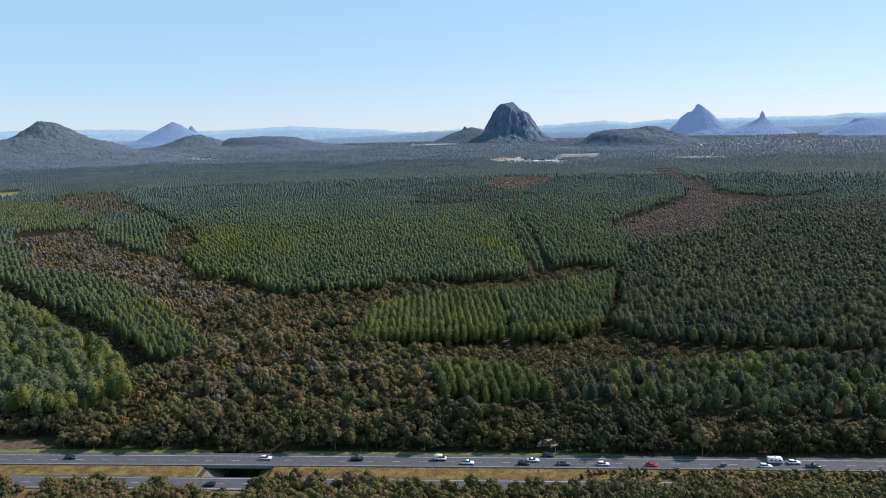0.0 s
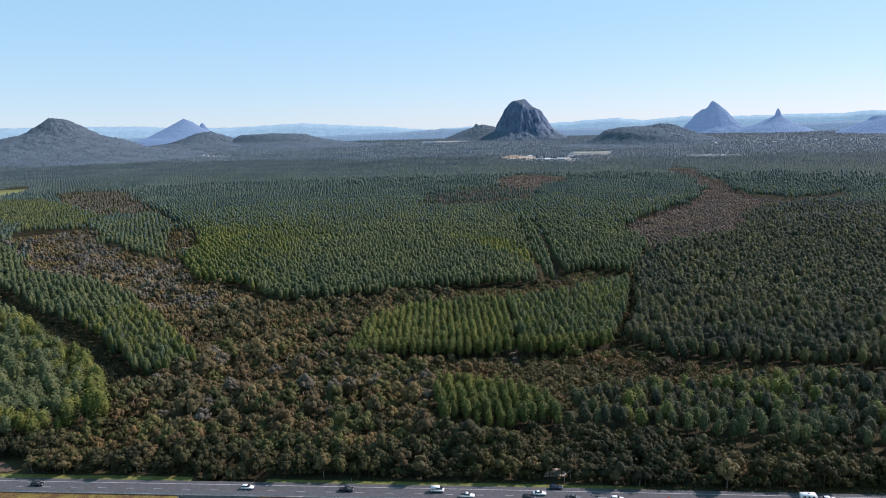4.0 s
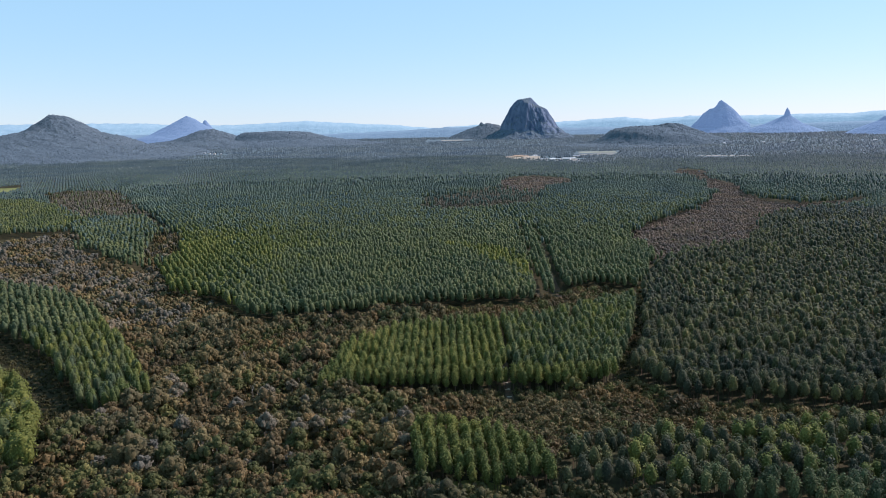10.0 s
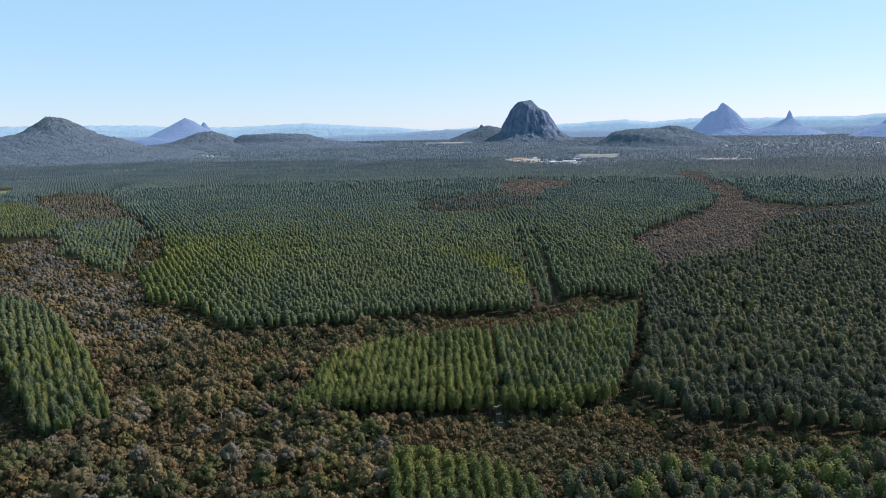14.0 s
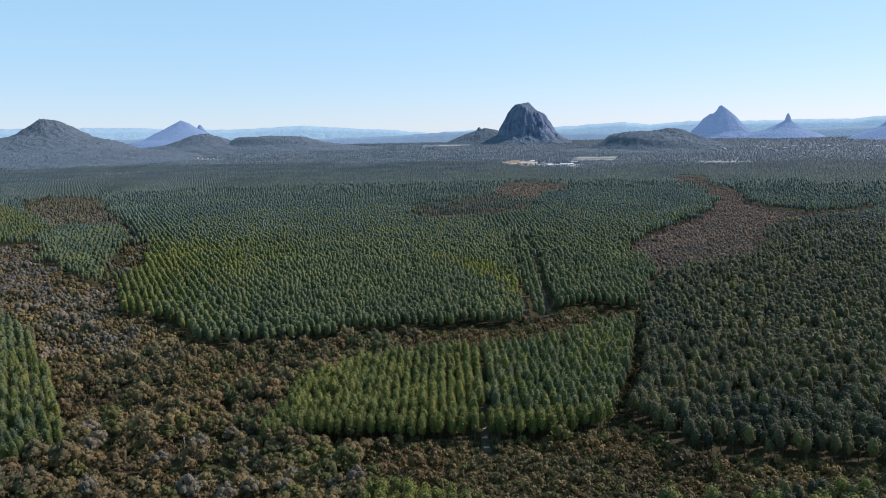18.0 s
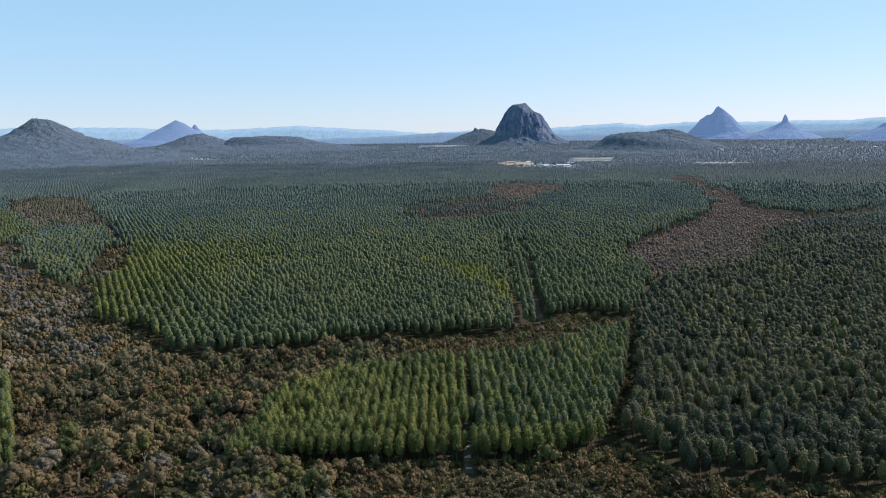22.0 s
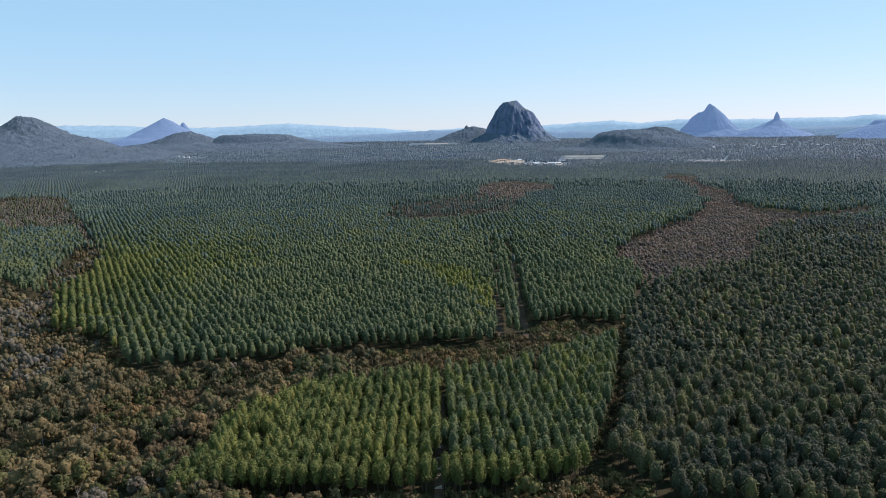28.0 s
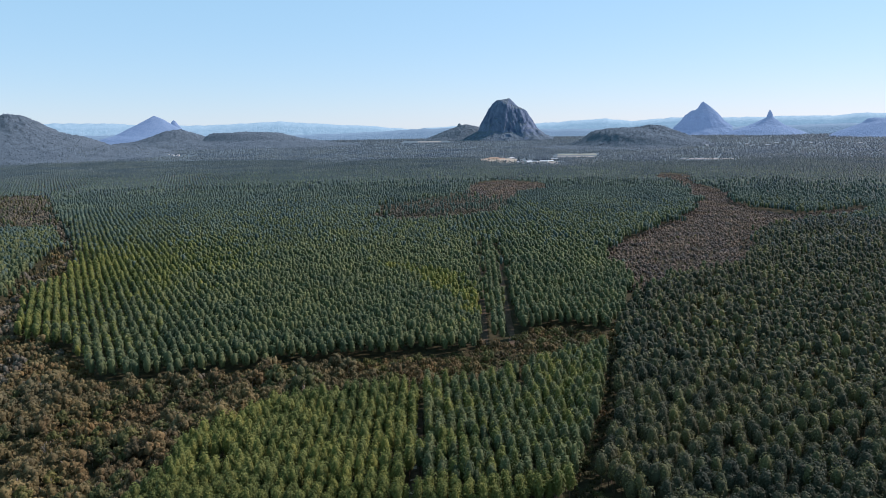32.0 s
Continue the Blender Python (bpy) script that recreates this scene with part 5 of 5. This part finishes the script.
SHAPES = {
    # lower body outline, glasshouse outline, roof outline, wheel places, half width
    "wagon": ([(-2.25, 0.35), (-2.32, 0.7), (-2.25, 1.0), (0.85, 1.02), (1.95, 0.9), (2.28, 0.7), (2.3, 0.35)], [(-2.2, 0.98), (-1.95, 1.52), (0.0, 1.52), (0.95, 0.98)], [(-1.98, 1.5), (-1.9, 1.6), (-0.1, 1.6), (0.02, 1.5)], (-1.35, 1.4), 0.9),
    "sedan": ([(-2.35, 0.35), (-2.4, 0.75), (-2.3, 0.98), (0.8, 1.0), (2.0, 0.86), (2.38, 0.65), (2.4, 0.35)], [(-1.75, 0.96), (-1.05, 1.4), (0.0, 1.42), (0.95, 0.98)], [(-1.08, 1.38), (-1.0, 1.47), (-0.1, 1.48), (0.02, 1.4)], (-1.4, 1.45), 0.9),
    "ute": ([(-2.65, 0.45), (-2.68, 0.75), (-2.65, 1.1), (-0.75, 1.1), (0.95, 1.12), (2.2, 1.02), (2.5, 0.8), (2.5, 0.42)], [(-0.72, 1.08), (-0.6, 1.68), (0.35, 1.7), (1.1, 1.1)], [(-0.63, 1.66), (-0.55, 1.77), (0.25, 1.78), (0.38, 1.67)], (-1.6, 1.55), 0.93),
    "van": ([(-2.4, 0.4), (-2.45, 1.0), (-2.4, 1.25), (1.2, 1.25), (2.2, 1.05), (2.45, 0.8), (2.45, 0.4)], [(-0.2, 1.2), (-0.2, 1.85), (0.95, 1.85), (1.9, 1.2)], [(-2.38, 1.2), (-2.3, 2.15), (0.5, 2.2), (0.98, 1.84), (-0.24, 1.84), (-0.24, 1.2)], (-1.45, 1.5), 0.95),
}
MADE = {}


def vehicle(shape, colour, x, off, z, heading, label):
    key = (shape, colour)
    low, glass, roof, axles, half = SHAPES[shape]
    if key not in MADE:
        MADE[key] = (prism("body", low, half, PAINTS[colour], 0.05, 0.6, 0.07), prism("glasshouse", glass, half - 0.06, CAR_GLASS, 0.28, 0.98, 0.02), prism("roof", roof, half - 0.17 if shape != "van" else half - 0.04, PAINTS[colour], 0.1, 1.3, 0.03))
    body, house, top = MADE[key]
    car = tagged(new("car" if shape in ("wagon", "sedan") else shape), label, "car" if shape in ("wagon", "sedan") else ("pickup" if shape == "ute" else "van"), "traffic on the highway")
    part("body", body, car)
    part("glasshouse", house, car, "dark tinted glass")
    part("roof", top, car)
    for wx in axles:
        for s in (-1, 1):
            w = part("wheel", TYRE, car, at=pose(wx, s * (half - 0.1), 0.34))
            part("rim", RIM, w)
    front, back = low[-2][0] - 0.06, low[1][0] + 0.03
    for s in (-1, 1):
        part("headlight", HEADLIGHT, car, at=pose(front, s * (half - 0.25), 0.74))
        part("tail_light", TAIL_LIGHT, car, at=pose(back, s * (half - 0.16), 0.86))
    if shape == "ute":
        part("tray", box("tray", -2.55, -0.8, -0.78, 0.78, 1.02, 1.13, RUBBER, 0.01), car, "black load tray")
    for k in (-1, 1):
        part("bumper", MADE.setdefault("bumper", box("bumper", -0.09, 0.09, -0.8, 0.8, 0.36, 0.56, PAINTS["grey"], 0.03)), car, at=pose((front if k > 0 else back) + 0.04 * k, 0, 0))
    car.matrix_basis = pose(x, road_y(x) + off, z, 0, 0, -1.7 + heading) @ Matrix.Scale(0.92, 4)
    return car


for shape, colour, x, off, label in (
        ("wagon", "black", -153.8, -0.1, "black station wagon driving on the highway"),
        ("wagon", "white", -78.7, 0.1, "white hatchback driving over the creek bridge"),
        ("ute", "black", -44.4, 0.0, "dark pickup driving on the highway"),
        ("van", "white", -13.9, 0.7, "white camper van with a raised roof"),
        ("ute", "white", -3.8, -2.6, "white double-cab pickup on the highway"),
        ("wagon", "black", 16.2, -2.8, "black four-wheel drive on the highway"),
        ("sedan", "white", 19.8, 0.0, "white sedan driving on the highway"),
        ("ute", "grey", 30.4, -2.6, "dark grey pickup with a loaded tray"),
        ("wagon", "white", 44.4, -2.6, "white hatchback driving on the highway"),
        ("sedan", "red", 61.1, -3.0, "red sedan driving on the highway"),
        ("wagon", "white", 100.2, -3.0, "white station wagon beside the caravan"),
        ("wagon", "white", 111.0, 0.1, "white four-wheel drive towing a caravan"),
        ("ute", "black", 116.2, -3.1, "black pickup driving on the highway"),
        ("wagon", "navy", 25.6, 4.2, "dark car parked on the road shoulder")):
    vehicle(shape, colour, x, off, 0.36, 0, label)
for shape, colour, x, label in (
        ("sedan", "navy", -146.1, "dark blue sedan on the southern carriageway"),
        ("wagon", "black", -92.8, "black station wagon half hidden by trees"),
        ("ute", "white", -10.6, "white pickup half hidden by trees")):
    vehicle(shape, colour, x, -18.8 if x < -100 else -20.0, 0.31, 180, label)

# caravan behind the white four-wheel drive, and a small trailer
caravan = tagged(new("caravan"), "white touring caravan towed along the highway", "caravan", "traffic on the highway")
part("body", prism("body", [(-3.1, 0.5), (-3.15, 2.5), (-2.9, 2.75), (2.5, 2.75), (2.95, 1.6), (2.8, 0.5)], 1.15, PAINTS["white"], 0.0, 0, 0.08), caravan)
for wx, wide in ((-1.9, 0.9), (-0.2, 0.7), (1.5, 0.9)):
    for s in (-1, 1):
        part("window", box("window", wx - wide / 2, wx + wide / 2, s * 1.16 - 0.02, s * 1.16 + 0.02, 1.55, 2.15, CAR_GLASS, 0.01), caravan, "dark caravan window")
for wx in (-0.5, 0.35):
    for s in (-1, 1):
        w = part("wheel", TYRE, caravan, at=pose(wx, s * 1.05, 0.34))
        part("rim", RIM, w)
part("drawbar", prism("drawbar", [(2.6, 0.45), (2.6, 0.6), (4.0, 0.5), (4.0, 0.42)], 0.12, STEEL, 0, 0, 0.01), caravan)
part("roof_hatch", box("roof_hatch", -0.4, 0.4, -0.35, 0.35, 2.74, 2.9, PAINTS["grey"], 0.04), caravan)
for s in (-1, 1):
    part("tail_light", TAIL_LIGHT, caravan, at=pose(-3.15, s * 0.95, 1.0))
caravan.matrix_basis = pose(104.6, road_y(104.6) + 0.3, 0.36, 0, 0, -1.9) @ Matrix.Scale(0.84, 4)
trailer = tagged(new("trailer"), "small dark motorcycle-size box trailer on the highway", "trailer", "traffic on the highway")
part("box", box("box", -1.1, 0.9, -0.7, 0.7, 0.5, 1.15, PAINTS["grey"], 0.04), trailer)
for s in (-1, 1):
    w = part("wheel", TYRE, trailer, at=pose(-0.1, s * 0.82, 0.34))
    part("rim", RIM, w)
part("drawbar", prism("drawbar", [(0.8, 0.45), (0.8, 0.58), (1.9, 0.5), (1.9, 0.44)], 0.08, STEEL, 0, 0, 0.01), trailer)
trailer.matrix_basis = pose(86.0, road_y(86) - 2.4, 0.36, 0, 0, -1.8)

# ---------------------------------------------------------------- bare ground, tracks and clearings
def patch(name, outline, mat, z, label, category="ground", uneven=0.0, seed=0):
    """A thin sheet of another soil with a ragged edge, laid on the ground."""
    rng = np.random.default_rng(seed)
    pts = []
    for (x0, y0), (x1, y1) in zip(outline, outline[1:] + outline[:1]):
        k = max(1, int(math.hypot(x1 - x0, y1 - y0) / (uneven * 4 + 3)))
        for i in range(k):
            f = i / k
            pts.append((x0 + (x1 - x0) * f + rng.uniform(-uneven, uneven), y0 + (y1 - y0) * f + rng.uniform(-uneven, uneven)))
    bm = bmesh.new()
    top = [bm.verts.new((x, y, z + float(rise(x, y)))) for x, y in pts]
    f = bm.faces.new(top)
    bmesh.ops.triangulate(bm, faces=[f])
    ob = new(name, bm_mesh(name, bm, mat))
    if ob.data.polygons[0].normal.z < 0:
        ob.data.flip_normals()
    return tagged(ob, label, category, "", "structure")


patch("sand_clearing", [(22, 258), (30, 259), (37, 269), (36, 284), (33, 290), (29, 284), (27, 272)], SAND, 0.05, "pale sandy clearing at the edge of the pines", uneven=1.2, seed=1)
patch("track_rows", [(16.5, 376), (20, 376), (18.2, 440), (15, 470), (12.2, 470), (14.5, 430)], TRACK_SOIL, 0.05, "brown dirt track between the pine rows", "track", 0.5, 2)
for i in range(11):
    y = 379 + i * 7.5 + (i % 3) * 1.3
    x = 18.2 - (y - 379) * 0.06
    patch("sand_patch", [(x - 1.3, y), (x + 1.2, y + 0.4), (x + 1.0, y + 1.6 + i % 2), (x - 0.9, y + 1.3)], SAND, 0.08, "pale sand showing on the track", uneven=0.3, seed=10 + i)
patch("track_west", [(41, 566), (45.2, 566), (45.2, 790), (41, 790)], TRACK_SOIL, 0.05, "dirt track beside the pine belt", "track", 0.4, 3)
patch("track_east", [(57, 566), (60.6, 566), (60.6, 860), (57, 860)], TRACK_SOIL, 0.05, "dirt track beside the pine belt", "track", 0.4, 4)
patch("grass_small_stand", [(-14, 289), (14, 287), (18, 297), (2, 301), (-12, 298)], VERGE, 0.05, "sunlit yellow-green grass under the pines", "grass", 0.8, 5)
patch("grass_ride", [(-163, 316), (-157, 317), (-153, 325), (-158, 327)], VERGE, 0.06, "sunlit grass at the edge of the ride", "grass", 0.5, 6)
patch("dirt_roadside", [(-200, 262), (-180, 258), (-170, 262), (-178, 270), (-195, 268)], TRACK_SOIL, 0.2, "bare brown soil above the highway verge", "ground", 0.8, 7)
patch("field_west", [(-1150, 1370), (-925, 1370), (-958, 1480), (-1041, 1630), (-1200, 1560)], plain("pasture", (0.16, 0.17, 0.06), 0.95, 0.1, 0.3, 0.03), 0.1, "green pasture among the plantations", "field", 6, 8)
PALE_FIELD = plain("pale_dry_field", (0.24, 0.225, 0.20), 0.95, 0.1, 0.25, 0.02)
GREY_FIELD = plain("grey_green_field", (0.20, 0.21, 0.17), 0.95, 0.1, 0.3, 0.02)

# ---------------------------------------------------------------- trees that stand apart
def shared(name, pair, mat):
    return mesh_from(name, pair[0], pair[1], [mat], None, np.zeros(len(pair[0])), True)


PINE_SETS = {m: [(shared("trunk", k.wood, BARK), shared("crown", k.leaf, m)) for k in PINES_FINE] for m in (OPEN[PINE], OPEN[PINE_YOUNG])}
GUM_SETS = {m: [(shared("trunk", k.wood, BARK if m in (OPEN[SHADED_WATTLE], OPEN[WATTLE]) else PALE_BARK), shared("crown", k.leaf, m)) for k in GUMS_FINE] for m in (OPEN[GUM], OPEN[RUST], OPEN[WATTLE], OPEN[SHADED_WATTLE], OPEN[GREY_GUM])}


def tree(kind, meshes, x, y, turn, size, tall, label, category, group):
    root = tagged(new(kind), label, category, group)
    root.matrix_basis = pose(x, y, float(rise(x, y)) + bed(x, y), 0, 0, turn) @ Matrix.Diagonal((size, size, tall, 1))
    for name, me in zip(("trunk", "crown"), meshes):
        part(name, me, root)
    return root


rng = np.random.default_rng(77)
for q, leaf, label, group, size in (
        (LONE["small"], PINE_YOUNG, "slender green pine with a bare lower trunk", "pines of the small stand", 0.95),
        (LONE["rows"], PINE_YOUNG, "bright green plantation pine standing in a row", "pines of the front rows", 0.92),
        (LONE["roadside"], PINE, "dark green plantation pine near the highway", "pines near the highway", 0.95)):
    for x, y in q:
        s = size * rng.uniform(0.88, 1.12)
        tree("pine_tree", PINE_SETS[OPEN[leaf]][rng.integers(4)], x, y, rng.uniform(0, 360), s, s * rng.uniform(0.95, 1.08), label, "pine tree", group)
for q, label, group in (
        (LONE["creek"], ("grey-green gum tree with a billowing crown", "rusty brown paperbark tree in the creek woodland", "olive wattle tree in the creek woodland"), "trees of the creek woodland"),
        (LONE["edge"], ("grey-green gum tree beside the highway", "brownish paperbark tree beside the highway", "olive wattle tree beside the highway, shade in its leaf colour"), "trees beside the highway"),
        (LONE["front"], ("grey-green gum tree before the highway", "brown-leaved bushy tree before the highway", "green wattle tree before the highway"), "trees before the highway")):
    for x, y in q:
        k = rng.choice(3, p=((0.4, 0.25, 0.35) if group == "trees of the creek woodland" else (0.2, 0.2, 0.6)) if group != "trees before the highway" else ((0.2, 0.3, 0.5) if x > 0 else (0.3, 0.2, 0.5)))
        s = rng.uniform(0.6, 1.35) if group == "trees of the creek woodland" else (rng.uniform(0.6, 0.9) + 0.1 * (x < -20) if group == "trees before the highway" else rng.uniform(0.7, 1.1) + 0.15 * (x > 70))
        leaf = SHADED_WATTLE if k == 2 and group == "trees beside the highway" else (GREY_GUM if rng.uniform() < 0.5 and group == "trees of the creek woodland" else GUM, RUST, WATTLE)[k]
        tree("gum_tree" if k == 0 else ("paperbark_tree" if k == 1 else "wattle_tree"), GUM_SETS[OPEN[leaf]][rng.integers(4)], x, y, rng.uniform(0, 360), s, s * rng.uniform(0.85, 1.15), label[k], "tree", group)

# a dead tree with bare white limbs
def bare_tree(x, y, seed, high):
    rng = np.random.default_rng(seed)
    root = tagged(new("dead_tree"), "bare grey-white dead tree among the scrub", "tree", "dead trees")
    part("trunk", shared("trunk", stem(high, 0.17, 6, 0.3, 0.3), PALE_BARK), root)
    for i in range(6):
        v, t = stem(high * rng.uniform(0.25, 0.42), 0.07, 5, 0, 0.2)
        part("limb", shared("limb", (v, t), PALE_BARK), root, at=pose(0.15, 0.05, high * rng.uniform(0.4, 0.9), rng.uniform(25, 55), 0, i * 61 + rng.uniform(-20, 20)))
    root.matrix_basis = pose(x, y, 0)


for i, (x, y, high) in enumerate(((-125.5, 355, 9), (-98, 372, 8), (-60, 348, 7.5), (-112, 392, 8), (-84, 330, 7.5), (-118, 420, 8.5), (40, 322, 7), (-36, 355, 8))):
    bare_tree(x, y, 300 + i, high)

# ---------------------------------------------------------------- the township and farms below the hills
ROOFS = [plain("pale_metal_roof", (0.45, 0.46, 0.47), 0.5, 0.4, 0.1, 0.5), plain("tan_tile_roof", (0.38, 0.26, 0.18), 0.8, 0.2, 0.2, 0.5), plain("grey_metal_roof", (0.30, 0.31, 0.33), 0.5, 0.4, 0.1, 0.5)]
WALLS = [plain("cream_wall", (0.60, 0.54, 0.44), 0.85, 0.2, 0.1, 0.6), plain("ochre_wall", (0.52, 0.38, 0.22), 0.85, 0.2, 0.15, 0.6), plain("white_wall", (0.52, 0.52, 0.50), 0.85, 0.2, 0.08, 0.6)]
PANE = plain("house_window_glass", (0.03, 0.035, 0.04), 0.1, 0.7)


def house(x, y, long, deep, high, turn, wall, roof, label, category="house"):
    h = tagged(new("house" if category == "house" else "shed"), label, category, "buildings below the hills")
    part("wall", box("wall", -long / 2, long / 2, -deep / 2, deep / 2, -0.5, high, WALLS[wall]), h)
    r = high + deep * 0.24
    o, e = 0.6, deep / 2 + 0.6
    v = [(-long / 2 - o, -e, high - 0.1), (long / 2 + o, -e, high - 0.1), (long / 2 + o, e, high - 0.1), (-long / 2 - o, e, high - 0.1), (-long / 2 - o, 0, r), (long / 2 + o, 0, r)]
    t = [(0, 1, 5), (0, 5, 4), (2, 3, 4), (2, 4, 5), (3, 0, 4), (1, 2, 5), (0, 2, 1), (0, 3, 2)]
    part("roof", mesh_from("roof", v, t, [ROOFS[roof]]), h)
    k = max(2, int(long / 5))
    for i in range(k):
        wx = -long / 2 + (i + 0.5) * long / k
        part("window", box("window", wx - 0.8, wx + 0.8, -deep / 2 - 0.04, -deep / 2 + 0.04, high * 0.4, high * 0.75, PANE), h)
    part("door", box("door", -0.5 + long * 0.2, 0.5 + long * 0.2, -deep / 2 - 0.06, -deep / 2 + 0.05, -0.4, 2.0, ROOFS[1]), h)
    h.matrix_basis = pose(x, y, float(rise(x, y)) + 0.1, 0, 0, turn)
    return h


rng = np.random.default_rng(12)
TOWN = [(82, 2560, 22, 14, 5, 10, 0, 1), (104, 2572, 30, 16, 7, 4, 1, 1), (128, 2560, 20, 14, 6, -8, 1, 1), (150, 2540, 18, 12, 4, 15, 0, 2), (176, 2400, 16, 12, 5, 10, 2, 2), (202, 2380, 22, 14, 6, 28, 2, 0), (226, 2420, 14, 10, 4, -30, 0, 2), (250, 2390, 24, 14, 6, -18, 2, 0), (272, 2430, 20, 12, 4, 20, 0, 0), (165, 2640, 16, 12, 4, 30, 2, 0), (300, 2560, 22, 12, 4, -12, 0, 2)]
for x, y, a, c, h, turn, wall, roof in TOWN:
    house(x, y, a, c, h, turn, wall, roof, "ochre house with a brown roof" if wall == 1 else ("low white shed with a pale metal roof" if wall == 2 else "cream house among trees"), "shed" if wall == 2 else "house")
for i in range(9):
    x, y = -1330 + i * 26 + rng.uniform(-12, 12), 3110 + rng.uniform(-70, 40)
    house(x, y, rng.uniform(7, 10), rng.uniform(6, 8), 4.0, rng.uniform(-30, 30), 2 if i % 3 else 0, 2, "white house with a pale roof on the wooded slope")
for i in range(9):
    x, y = 880 + i * 84 + rng.uniform(-38, 38), 3330 + rng.uniform(-160, 160) - i * 28
    house(x, y, rng.uniform(10, 18), rng.uniform(8, 12), 4.5, rng.uniform(-30, 30), 2, 2, "white house among trees on the plain")
for i in range(4):
    house(-1150 + i * 30, 2290 + rng.uniform(-20, 20), 16, 11, 5, rng.uniform(-30, 30), 2, 2, "pale house at the plantation's edge")
bank = tagged(new("cut_bank", mesh_from("cut_bank", [(60, 2500, -1), (170, 2480, -1), (175, 2500, 9), (150, 2512, 11), (110, 2515, 8), (62, 2520, 10), (60, 2560, -1), (175, 2540, -1)], [(0, 1, 2), (0, 2, 3), (0, 3, 4), (0, 4, 5), (5, 4, 6), (4, 3, 7), (4, 7, 6), (3, 2, 7), (0, 5, 6), (1, 7, 2)], [SAND])), "tan earth bank of a cutting", "earth bank")
for name, outline, mat, label in (
        ("field_town", [(60, 2440), (290, 2350), (300, 2470), (180, 2540), (70, 2530)], PALE_FIELD, "pale gravel yard of the township"),
        ("field_far", [(335, 2800), (478, 2790), (490, 2895), (345, 2910)], GREY_FIELD, "grey-green paddock"),
        ("field_far_pale", [(318, 2690), (445, 2690), (458, 2750), (330, 2750)], PALE_FIELD, "pale dry paddock"),
        ("field_east", [(690, 2500), (830, 2450), (850, 2490), (700, 2540)], PALE_FIELD, "pale cleared strip"),
        ("field_east_far", [(920, 2330), (985, 2310), (990, 2345), (925, 2360)], PALE_FIELD, "pale cleared paddock"),
        ("field_west_pale", [(-1760, 2380), (-1640, 2330), (-1600, 2420), (-1720, 2480)], PALE_FIELD, "pale cleared paddock at the forest edge"),
        ("field_middle", [(-260, 4060), (-150, 4060), (-130, 4180), (-270, 4180)], PALE_FIELD, "pale paddocks below the hills")):
    patch(name, outline, mat, 0.6, label, "field", 6, 50)

# trees and bushes that shade the township's yards
rng = np.random.default_rng(19)
p = np.c_[rng.uniform(50, 320, 150), rng.uniform(2330, 2660, 150)]
planted("township_trees", CLUMPS, p, [BARK, HAZED_WOOD], 195, (0.3, 0.6), "garden trees between the buildings, tinted blue by painted haze")
